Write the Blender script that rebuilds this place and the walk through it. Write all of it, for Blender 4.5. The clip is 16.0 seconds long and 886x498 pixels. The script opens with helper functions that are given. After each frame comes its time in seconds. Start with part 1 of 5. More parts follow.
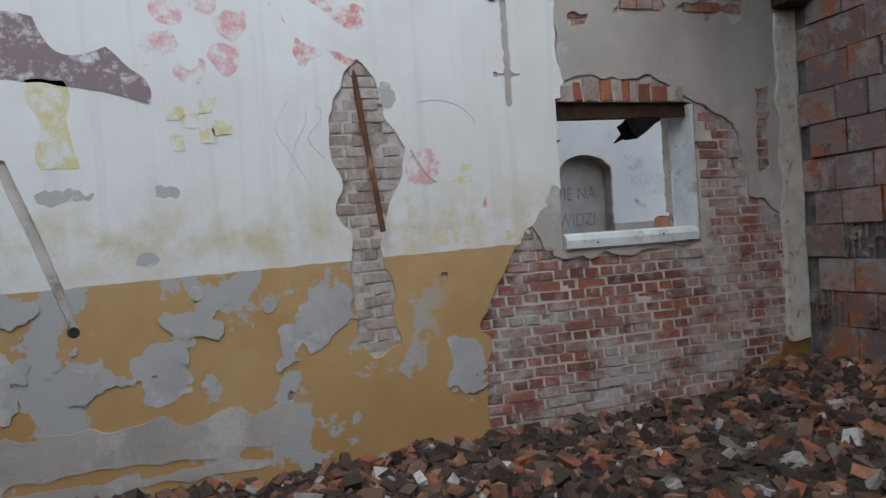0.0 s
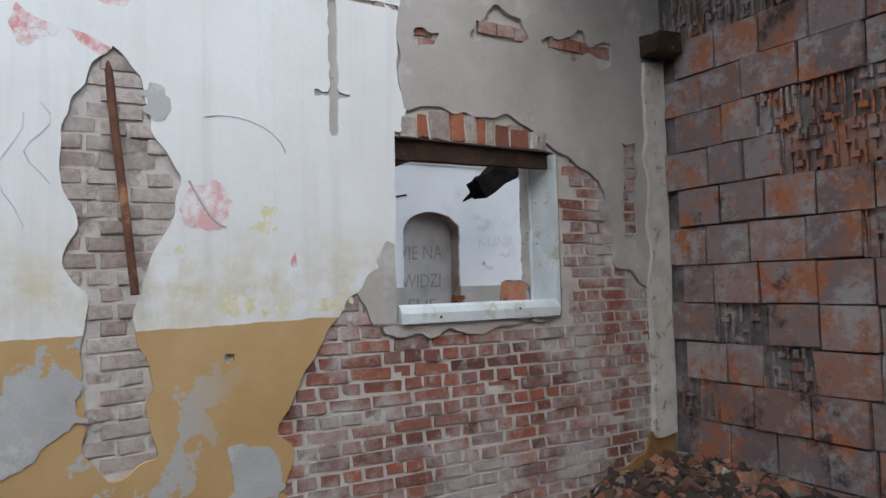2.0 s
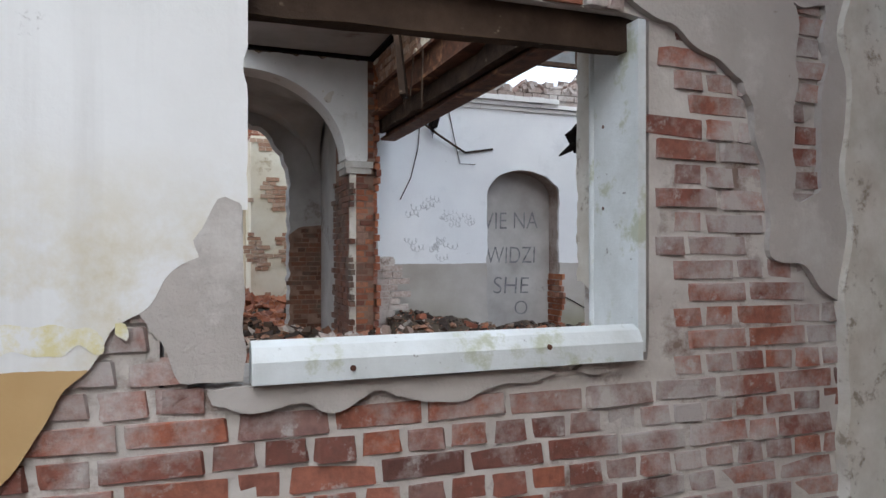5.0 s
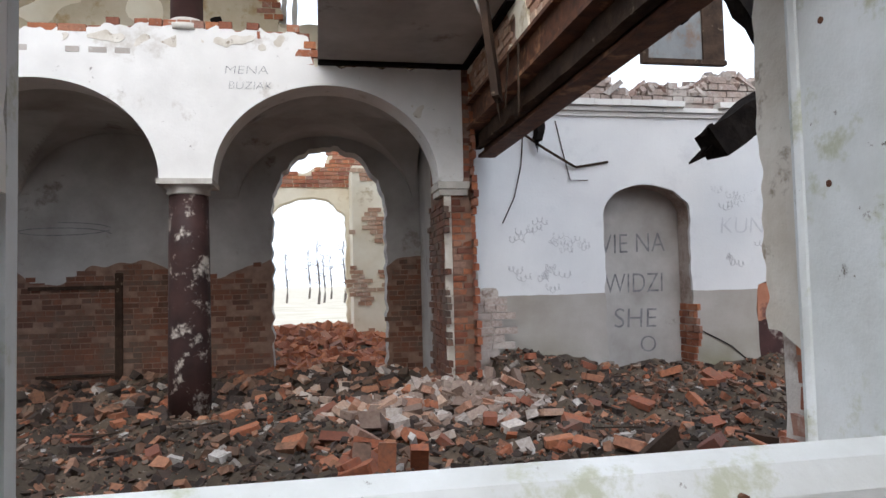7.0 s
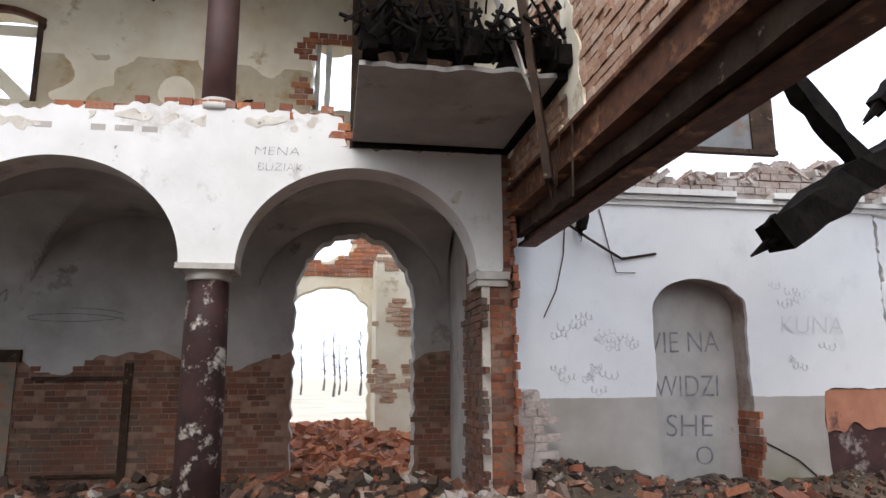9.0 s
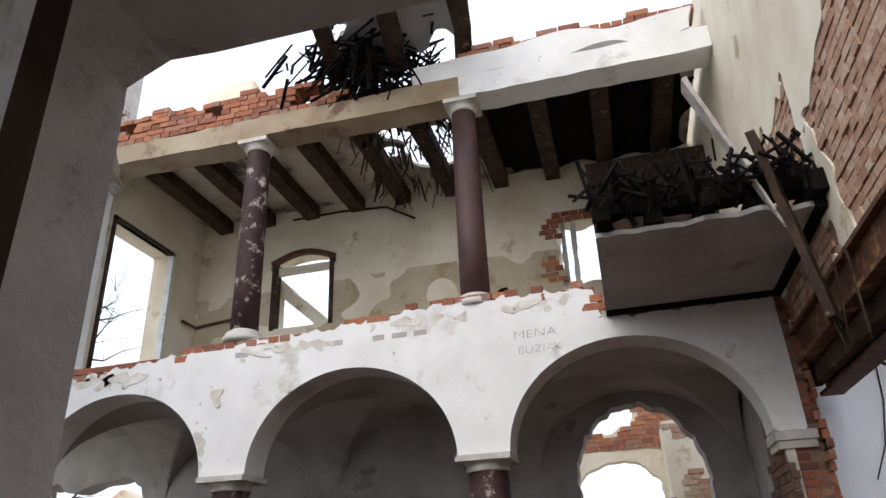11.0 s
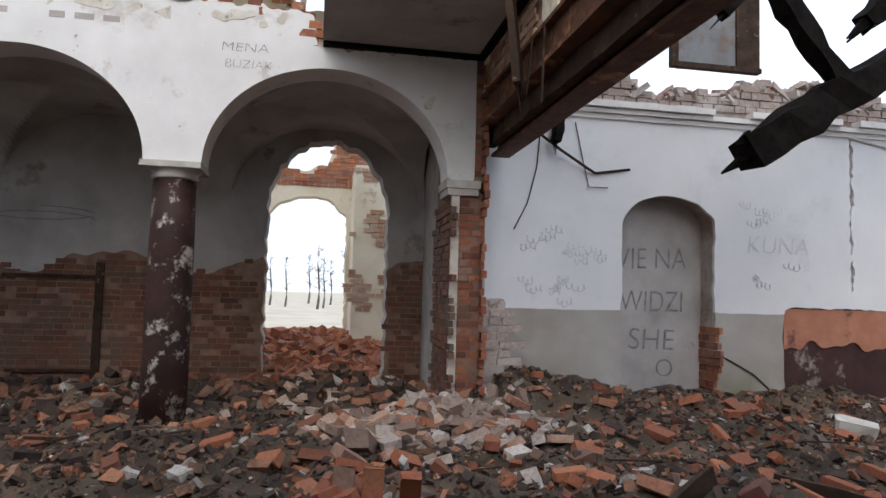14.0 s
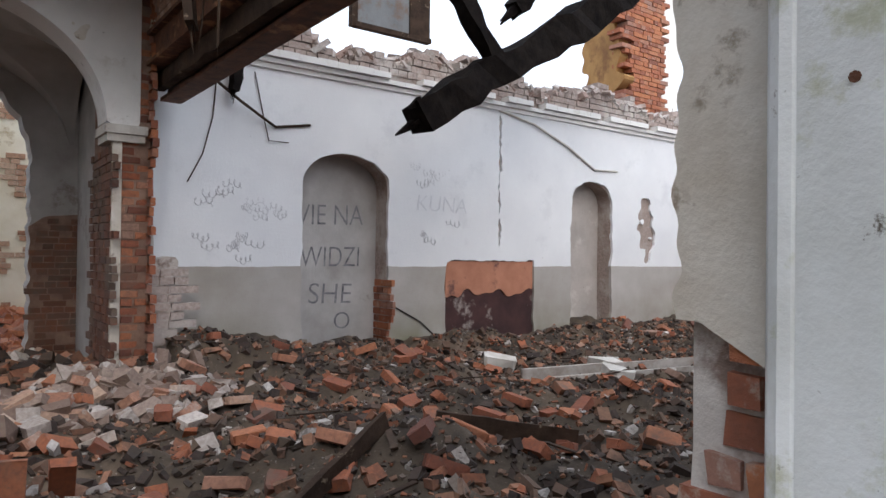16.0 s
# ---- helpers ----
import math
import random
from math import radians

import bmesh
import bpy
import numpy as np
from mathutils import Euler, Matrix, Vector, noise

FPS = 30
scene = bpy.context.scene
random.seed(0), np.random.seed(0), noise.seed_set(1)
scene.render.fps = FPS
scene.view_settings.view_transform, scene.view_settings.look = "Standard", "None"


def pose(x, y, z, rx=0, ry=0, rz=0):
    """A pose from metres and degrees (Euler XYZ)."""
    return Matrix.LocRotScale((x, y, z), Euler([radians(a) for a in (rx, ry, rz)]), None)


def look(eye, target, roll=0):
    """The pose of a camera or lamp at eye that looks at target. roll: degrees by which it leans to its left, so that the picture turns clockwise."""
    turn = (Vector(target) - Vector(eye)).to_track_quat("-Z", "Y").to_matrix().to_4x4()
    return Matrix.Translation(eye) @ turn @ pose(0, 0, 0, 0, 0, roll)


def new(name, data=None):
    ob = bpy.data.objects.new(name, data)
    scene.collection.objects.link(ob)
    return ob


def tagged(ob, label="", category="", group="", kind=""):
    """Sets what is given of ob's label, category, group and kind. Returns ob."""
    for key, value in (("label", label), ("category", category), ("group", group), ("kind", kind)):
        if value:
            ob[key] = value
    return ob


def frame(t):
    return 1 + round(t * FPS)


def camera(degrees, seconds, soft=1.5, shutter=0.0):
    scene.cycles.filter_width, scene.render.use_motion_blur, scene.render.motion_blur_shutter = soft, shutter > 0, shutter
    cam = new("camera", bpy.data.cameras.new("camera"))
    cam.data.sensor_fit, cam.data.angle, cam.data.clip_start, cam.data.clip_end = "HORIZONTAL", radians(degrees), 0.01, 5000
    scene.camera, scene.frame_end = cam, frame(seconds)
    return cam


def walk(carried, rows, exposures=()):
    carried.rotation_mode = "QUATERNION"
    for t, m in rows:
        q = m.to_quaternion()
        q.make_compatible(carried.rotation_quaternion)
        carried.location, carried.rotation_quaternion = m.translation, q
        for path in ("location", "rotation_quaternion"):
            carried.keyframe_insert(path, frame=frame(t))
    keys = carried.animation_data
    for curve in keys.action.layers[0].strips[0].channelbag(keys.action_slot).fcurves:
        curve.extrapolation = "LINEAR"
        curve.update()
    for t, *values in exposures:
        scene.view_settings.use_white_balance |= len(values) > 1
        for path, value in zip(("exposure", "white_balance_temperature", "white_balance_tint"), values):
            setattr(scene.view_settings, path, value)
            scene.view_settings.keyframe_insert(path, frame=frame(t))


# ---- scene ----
cam = camera(66.0, 16.0)
PATH = [
    (0, (-1.66, -4.38, 1.445), (-1.027, -2.483, 1.401), -3.8),
    (0.5, (-1.424, -4.186, 1.474), (-0.607, -2.362, 1.532), -3.1),
    (1, (-1.335, -3.922, 1.485), (-0.364, -2.173, 1.496), -3.1),
    (1.5, (-1.25, -3.678, 1.514), (-0.193, -1.98, 1.512), -2.1),
    (2, (-1.033, -3.376, 1.506), (0.006, -1.67, 1.604), -1.4),
    (2.5, (-0.838, -3.077, 1.515), (0.213, -1.375, 1.532), 0.3),
    (3, (-0.659, -2.797, 1.537), (0.557, -1.21, 1.567), -1.8),
    (3.5, (-0.352, -2.564, 1.516), (0.695, -0.862, 1.609), -1.1),
    (4, (0.06, -2.271, 1.558), (0.928, -0.47, 1.555), -0.3),
    (6.5, (0.92, -1.036, 1.625), (1.426, 0.898, 1.689), -0.3),
    (7, (1.051, -0.783, 1.604), (1.417, 1.181, 1.703), -1.4),
    (7.5, (1.153, -0.613, 1.606), (1.381, 1.373, 1.677), -1.8),
    (8, (1.111, -0.445, 1.637), (1.409, 1.527, 1.776), -2.5),
    (8.5, (1.063, -0.328, 1.623), (1.354, 1.643, 1.797), -0.4),
    (9, (0.945, -0.176, 1.666), (1.261, 1.764, 2.033), -0.2),
    (9.5, (0.991, -0.092, 1.673), (1.112, 1.814, 2.269), -0.3),
    (10, (1.015, -0.131, 1.73), (0.882, 1.675, 2.58), -2.0),
    (12.5, (1.152, -0.231, 1.708), (0.589, 1.526, 2.48), -1.9),
    (13, (1.127, -0.238, 1.641), (0.748, 1.691, 2.012), -1.2),
    (13.5, (1.182, -0.233, 1.572), (1.035, 1.746, 1.824), 0.2),
    (14, (1.137, -0.173, 1.552), (1.495, 1.79, 1.686), 1.6),
    (14.5, (1.172, -0.168, 1.52), (1.882, 1.694, 1.683), -0.0),
    (15, (1.222, -0.162, 1.559), (2.136, 1.61, 1.718), -2.6),
    (15.5, (1.192, -0.132, 1.59), (2.241, 1.569, 1.687), 0.8),
    (16, (1.172, -0.1, 1.575), (2.369, 1.502, 1.594), 0.7),
]
walk(cam, [(t, look(eye, target, roll)) for t, eye, target, roll in PATH], [(0, 0.4, 5600, 6), (1, 0.6, 5600, 6), (2, 0.8, 5600, 6), (3, 0.95, 5650, 7), (4, 1.08, 5650, 7), (6.5, 1.1, 5850, 9), (7.5, 1.25, 5950, 10), (9, 1.2, 6000, 11), (10, 1.0, 6000, 11), (12.5, 0.7, 6000, 11), (13.5, 0.4, 6050, 11), (14, 0.8, 5950, 11), (14.5, 0.95, 5950, 11), (16, 0.95, 5950, 11)])

# world, sun, exposure
world = bpy.data.worlds.new("overcast_sky")
scene.world = world
world.use_nodes = True
wn = world.node_tree
sky = wn.nodes.new("ShaderNodeTexSky")
sky.sky_type, sky.sun_disc = "NISHITA", False
sky.sun_elevation, sky.sun_rotation, sky.air_density, sky.dust_density = radians(38), radians(200), 1.0, 6.0
cloud = wn.nodes.new("ShaderNodeMix")
cloud.data_type = "RGBA"
cloud.inputs[0].default_value = 0.72
cloud.inputs[7].default_value = (7.4, 7.7, 8.2, 1)
wn.links.new(sky.outputs[0], cloud.inputs[6])
wn.links.new(cloud.outputs[2], wn.nodes["Background"].inputs[0])
wn.nodes["Background"].inputs[1].default_value = 0.13
sun = new("sun", bpy.data.lights.new("sun", "SUN"))
sun.data.energy, sun.data.angle, sun.data.color = 0.5, radians(40), (1.0, 0.97, 0.93)
sun.matrix_world = look((0, 0, 30), (6, 16, 0))

rnd = random.Random(7)


# materials
class Nodes:
    def __init__(self, name):
        self.m = bpy.data.materials.new(name)
        self.m.use_nodes = True
        self.t = self.m.node_tree
        self.b = self.t.nodes["Principled BSDF"]

    def add(self, kind, **inputs):
        n = self.t.nodes.new("ShaderNode" + kind)
        for k, v in inputs.items():
            self.put(n.inputs[k], v)
        return n

    def put(self, socket, v):
        if isinstance(v, bpy.types.NodeSocket):
            self.t.links.new(v, socket)
        elif isinstance(v, tuple) and len(v) == 3 and socket.type == "RGBA":
            socket.default_value = (*v, 1)
        else:
            socket.default_value = v

    def where(self, things=False):
        if not things:
            return self.add("NewGeometry").outputs["Position"]
        c = self.add("TexCoord").outputs["Object"]
        r = self.add("ObjectInfo").outputs["Random"]
        s = self.add("VectorMath")
        s.operation = "SCALE"
        self.put(s.inputs[0], (31.0, 17.0, 23.0))
        self.put(s.inputs["Scale"], r)
        a = self.add("VectorMath")
        self.put(a.inputs[0], c)
        self.put(a.inputs[1], s.outputs[0])
        return a.outputs[0]

    def noise(self, at, scale, detail=4.0, rough=0.6):
        n = self.add("TexNoise", Scale=scale, Detail=detail, Roughness=rough)
        self.put(n.inputs["Vector"], at)
        return n.outputs["Fac"]

    def ramp(self, fac, stops):
        n = self.add("ValToRGB")
        self.put(n.inputs[0], fac)
        e = n.color_ramp.elements
        while len(e) < len(stops):
            e.new(0.5)
        for x, (p, c) in zip(e, stops):
            x.position = p
            x.color = (*c, 1) if isinstance(c, tuple) else (c, c, c, 1)
        return n.outputs[0]

    def mix(self, fac, a, b, mode="MIX"):
        n = self.add("Mix")
        n.data_type, n.blend_type = "RGBA", mode
        self.put(n.inputs[0], fac)
        self.put(n.inputs[6], a)
        self.put(n.inputs[7], b)
        return n.outputs[2]

    def math(self, op, a, b=0.0):
        n = self.add("Math")
        n.operation = op
        self.put(n.inputs[0], a)
        self.put(n.inputs[1], b)
        return n.outputs[0]

    def done(self, colour, rough, at, bump=0.3, bscale=60.0, metal=0.0, dist=0.01):
        self.put(self.b.inputs["Base Color"], colour)
        self.put(self.b.inputs["Roughness"], rough)
        self.put(self.b.inputs["Metallic"], metal)
        n = self.add("Bump", Strength=bump, Distance=dist, Height=self.noise(at, bscale, 5.0, 0.65))
        self.put(self.b.inputs["Normal"], n.outputs[0])
        return self.m


def surface(name, light, dark, scale=3.0, stain=None, stain_scale=1.2, stain_at=0.55, rough=0.9, bump=0.35, bscale=50.0, things=False, vary=0.0, island=False, metal=0.0, fleck=None, fleck_scale=25.0, fleck_at=0.62, spec=0.35):
    k = Nodes(name)
    at = k.where(things)
    c = k.ramp(k.noise(at, scale, 6.0), [(0.32, dark), (0.68, light)])
    if stain:
        f = k.ramp(k.noise(at, stain_scale, 7.0, 0.7), [(stain_at, 0.0), (stain_at + 0.09, 1.0)])
        c = k.mix(f, c, stain)
    if fleck:
        f = k.ramp(k.noise(at, fleck_scale, 5.0, 0.7), [(fleck_at, 0.0), (fleck_at + 0.06, 1.0)])
        c = k.mix(f, c, fleck)
    if vary:
        r = k.add("NewGeometry").outputs["Random Per Island"] if island else k.add("ObjectInfo").outputs["Random"]
        v = k.ramp(r, [(0.0, 1.0 - vary), (1.0, 1.0)])
        c = k.mix(1.0, c, v, "MULTIPLY")
    k.b.inputs["Specular IOR Level"].default_value = spec
    return k.done(c, rough, at, bump, bscale, metal)


def brick_surface(name, stops, smear, smear_at, island=False, scale=1.6):
    k = Nodes(name)
    at = k.where()
    r = k.add("NewGeometry").outputs["Random Per Island"] if island else k.add("ObjectInfo").outputs["Random"]
    c = k.ramp(r, stops)
    c = k.mix(k.ramp(k.noise(at, 35.0, 6.0), [(0.35, 0.0), (0.75, 0.55)]), c, (0.09, 0.05, 0.04))
    c = k.mix(k.ramp(k.noise(at, scale, 7.0, 0.72), [(smear_at, 0.0), (smear_at + 0.14, 0.85)]), c, smear)
    c = k.mix(k.ramp(k.noise(at, 14.0, 6.0, 0.7), [(0.58, 0.0), (0.68, 0.7)]), c, smear)
    return k.done(c, 0.92, at, 0.5, 70.0)


RED = [(0.0, (0.16, 0.055, 0.035)), (0.35, (0.26, 0.085, 0.05)), (0.7, (0.36, 0.13, 0.075)), (1.0, (0.22, 0.11, 0.09))]
DULL = [(0.0, (0.14, 0.06, 0.046)), (0.3, (0.24, 0.088, 0.06)), (0.55, (0.31, 0.12, 0.08)), (0.8, (0.38, 0.125, 0.065)), (1.0, (0.25, 0.15, 0.13))]
ORANGE = [(0.0, (0.2, 0.075, 0.045)), (0.4, (0.36, 0.12, 0.055)), (0.75, (0.45, 0.17, 0.07)), (1.0, (0.3, 0.17, 0.13))]
M_BRICK = brick_surface("red_brick", DULL, (0.47, 0.44, 0.41), 0.45)
M_BRICK_PALE = brick_surface("pale_brick", [(0.0, (0.36, 0.29, 0.25)), (0.6, (0.5, 0.42, 0.37)), (1.0, (0.58, 0.53, 0.48))], (0.5, 0.46, 0.42), 0.48)
M_BRICK_ORANGE = brick_surface("orange_brick", ORANGE, (0.42, 0.36, 0.3), 0.6, True)
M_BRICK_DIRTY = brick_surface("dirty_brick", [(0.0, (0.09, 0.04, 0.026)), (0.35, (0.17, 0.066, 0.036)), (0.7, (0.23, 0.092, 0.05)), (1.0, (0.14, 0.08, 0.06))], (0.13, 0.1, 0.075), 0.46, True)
M_BRICK_TAN = brick_surface("tan_brick", [(0.0, (0.38, 0.2, 0.12)), (0.5, (0.5, 0.31, 0.2)), (1.0, (0.58, 0.42, 0.3))], (0.55, 0.46, 0.38), 0.55, True)
M_BLOCK = None


def block_surface():
    k = Nodes("hollow_clay_block")
    at = k.where()
    r = k.add("ObjectInfo").outputs["Random"]
    c = k.ramp(r, [(0.0, (0.17, 0.12, 0.11)), (0.25, (0.26, 0.205, 0.19)), (0.5, (0.22, 0.13, 0.105)), (0.72, (0.3, 0.25, 0.235)), (0.88, (0.34, 0.13, 0.06)), (1.0, (0.36, 0.345, 0.33))])
    chip = k.ramp(k.noise(at, 3.3, 7.0, 0.7), [(0.52, 0.0), (0.6, 0.9)])
    c = k.mix(chip, c, (0.4, 0.14, 0.05))
    c = k.mix(k.ramp(k.noise(at, 2.1, 7.0, 0.75), [(0.55, 0.0), (0.63, 0.9)]), c, (0.05, 0.036, 0.03))
    c = k.mix(k.ramp(k.noise(at, 5.0, 7.0, 0.75), [(0.5, 0.0), (0.62, 0.85)]), c, (0.37, 0.34, 0.32))
    c = k.mix(k.ramp(k.noise(at, 16.0, 7.0, 0.75), [(0.54, 0.0), (0.62, 0.75)]), c, (0.27, 0.12, 0.07))
    return k.done(c, 0.93, at, 0.6, 60.0)


M_BLOCK = block_surface()
M_RUBBLE = brick_surface("rubble_pieces", [(0.0, (0.016, 0.013, 0.01)), (0.4, (0.05, 0.036, 0.026)), (0.54, (0.13, 0.075, 0.045)), (0.62, (0.36, 0.115, 0.048)), (0.72, (0.11, 0.08, 0.053)), (0.84, (0.42, 0.19, 0.1)), (0.94, (0.2, 0.165, 0.13)), (1.0, (0.66, 0.62, 0.57))], (0.05, 0.038, 0.027), 0.5, True, 2.0)
M_LOOSE = brick_surface("loose_brick", [(0.0, (0.16, 0.06, 0.04)), (0.4, (0.34, 0.11, 0.05)), (0.8, (0.44, 0.17, 0.08)), (1.0, (0.3, 0.2, 0.15))], (0.14, 0.1, 0.075), 0.54)
M_MORTAR = surface("lime_mortar", (0.6, 0.56, 0.51), (0.44, 0.4, 0.36), 6.0, bump=0.6, bscale=45.0, stain=(0.22, 0.16, 0.13), stain_scale=2.0)
M_REDMORTAR = surface("brick_dust_mortar", (0.3, 0.2, 0.15), (0.17, 0.1, 0.07), 6.0, bump=0.6, bscale=45.0)
M_DARKMORTAR = surface("dirty_mortar", (0.24, 0.21, 0.19), (0.06, 0.048, 0.042), 5.0, bump=0.6)
M_GREY = surface("grey_render", (0.48, 0.44, 0.4), (0.37, 0.335, 0.3), 2.2, stain=(0.54, 0.51, 0.47), stain_scale=1.6, bump=0.6, bscale=32.0, fleck=(0.3, 0.26, 0.23), fleck_scale=18.0, fleck_at=0.66)
M_GREYPATCH = surface("bare_grey_skim", (0.47, 0.465, 0.45), (0.38, 0.37, 0.36), 4.0, stain=(0.54, 0.52, 0.48), stain_scale=3.0)
M_WHITE = surface("limewash", (0.8, 0.79, 0.76), (0.68, 0.67, 0.64), 1.6, stain=(0.57, 0.54, 0.49), stain_scale=1.5, stain_at=0.575, bump=0.3, bscale=26.0, fleck=(0.3, 0.28, 0.25), fleck_scale=7.0, fleck_at=0.655)
M_REVEAL = surface("stained_limewash", (0.72, 0.69, 0.62), (0.52, 0.47, 0.39), 5.0, stain=(0.3, 0.25, 0.19), stain_scale=11.0, stain_at=0.57, bump=0.35, bscale=40.0)
M_YELLOWED = surface("yellowed_plaster", (0.8, 0.75, 0.62), (0.64, 0.56, 0.41), 1.3, stain=(0.42, 0.32, 0.18), stain_scale=1.5, stain_at=0.6, fleck=(0.3, 0.25, 0.2), fleck_scale=8.0, fleck_at=0.68)
# Plaster of sheltered surfaces: shade put into the base colour, plus brown stains
M_SHADEPL = surface("shaded_plaster", (0.5, 0.49, 0.47), (0.33, 0.31, 0.29), 1.5, stain=(0.2, 0.17, 0.14), stain_scale=1.2, stain_at=0.6)
M_OCHRE = surface("ochre_plaster", (0.4, 0.23, 0.08), (0.25, 0.13, 0.045), 2.0, stain=(0.2, 0.1, 0.04))
M_CHAR = surface("charred_wood", (0.016, 0.013, 0.011), (0.005, 0.004, 0.004), 7.0, things=True, bump=0.9, bscale=26.0, rough=0.95, spec=0.06)
M_WOOD = surface("dark_old_wood", (0.075, 0.048, 0.032), (0.025, 0.017, 0.013), 5.0, things=True, spec=0.15, bump=0.7, bscale=38.0, fleck=(0.22, 0.17, 0.12), fleck_scale=8.0)
M_PALEWOOD = surface("bleached_wood", (0.5, 0.47, 0.43), (0.3, 0.26, 0.22), 8.0, things=True, bump=0.6, bscale=40.0)
M_FRAME = surface("flaking_white_paint", (0.72, 0.75, 0.75), (0.56, 0.58, 0.56), 5.0, stain=(0.46, 0.48, 0.37), stain_scale=6.0, stain_at=0.55, things=True, rough=0.6, bump=0.25, bscale=55.0, fleck=(0.12, 0.1, 0.08), fleck_scale=22.0, fleck_at=0.66)
M_RUST = surface("rusted_iron", (0.15, 0.062, 0.03), (0.055, 0.026, 0.017), 9.0, things=True, rough=0.8, bump=0.5, bscale=45.0, stain=(0.32, 0.16, 0.075), stain_scale=3.0, stain_at=0.57)
M_COLUMN = surface("maroon_paint", (0.06, 0.03, 0.026), (0.028, 0.016, 0.015), 3.0, spec=0.2, rough=0.6, bump=0.3, bscale=30.0, stain=(0.5, 0.45, 0.39), stain_scale=4.2, stain_at=0.55)
M_COLUMN_SMOOTH = surface("smooth_maroon_paint", (0.085, 0.043, 0.038), (0.05, 0.028, 0.026), 2.5, spec=0.3, rough=0.5, bump=0.15, bscale=30.0, fleck=(0.2, 0.15, 0.12), fleck_scale=9.0, fleck_at=0.7)
M_STONE = surface("weathered_stone", (0.62, 0.6, 0.55), (0.42, 0.39, 0.34), 5.0, stain=(0.2, 0.17, 0.14), stain_scale=3.0, stain_at=0.6)
M_EARTH = surface("rubble_dust", (0.1, 0.073, 0.048), (0.024, 0.018, 0.013), 2.6, bump=1.0, bscale=22.0, stain=(0.14, 0.1, 0.068), stain_scale=0.8, fleck=(0.32, 0.27, 0.23), fleck_scale=22.0, fleck_at=0.63)
M_GROUND = surface("pale_ground", (0.5, 0.45, 0.36), (0.36, 0.32, 0.24), 0.4, bump=0.4, bscale=8.0)
# near-black colour stands for the shade inside holes and cracks
M_DARK = surface("dark_recess", (0.04, 0.033, 0.03), (0.02, 0.017, 0.015), 6.0)
M_METAL = surface("dull_sheet_metal", (0.2, 0.21, 0.21), (0.13, 0.135, 0.14), 3.0, rough=0.6, things=True, stain=(0.16, 0.11, 0.08))
M_PENCIL = surface("charcoal_marks", (0.3, 0.3, 0.31), (0.14, 0.14, 0.15), 12.0)
M_PENCIL_PALE = surface("faded_marks", (0.55, 0.55, 0.56), (0.4, 0.4, 0.42), 12.0)
M_PENCIL_FAINT = surface("nearly_gone_marks", (0.68, 0.69, 0.7), (0.58, 0.59, 0.61), 12.0)
M_PALERUB = brick_surface("pale_crumbs", [(0.0, (0.3, 0.2, 0.16)), (0.5, (0.45, 0.4, 0.36)), (1.0, (0.6, 0.57, 0.53))], (0.5, 0.46, 0.42), 0.5, True)
M_BARK = surface("winter_bark", (0.12, 0.1, 0.085), (0.05, 0.042, 0.036), 4.0)


def paint(name, rgb, keep=0.5):
    k = Nodes(name)
    at = k.where()
    c = k.mix(k.ramp(k.noise(at, 9.0, 6.0, 0.7), [(keep - 0.05, 0.1), (keep + 0.1, 0.95)]), rgb, (0.75, 0.745, 0.73))
    return k.done(c, 0.9, at, 0.25, 40.0)


P_RED = paint("faded_red_paint", (0.6, 0.22, 0.21), 0.46)
P_PINK = paint("faded_pink_paint", (0.66, 0.36, 0.35), 0.47)
P_YELLOW = paint("faded_yellow_paint", (0.66, 0.59, 0.28), 0.48)
P_BROWN = paint("faded_brown_paint", (0.2, 0.13, 0.14), 0.56)
P_GREY = paint("patching_grey", (0.42, 0.41, 0.39), 0.6)


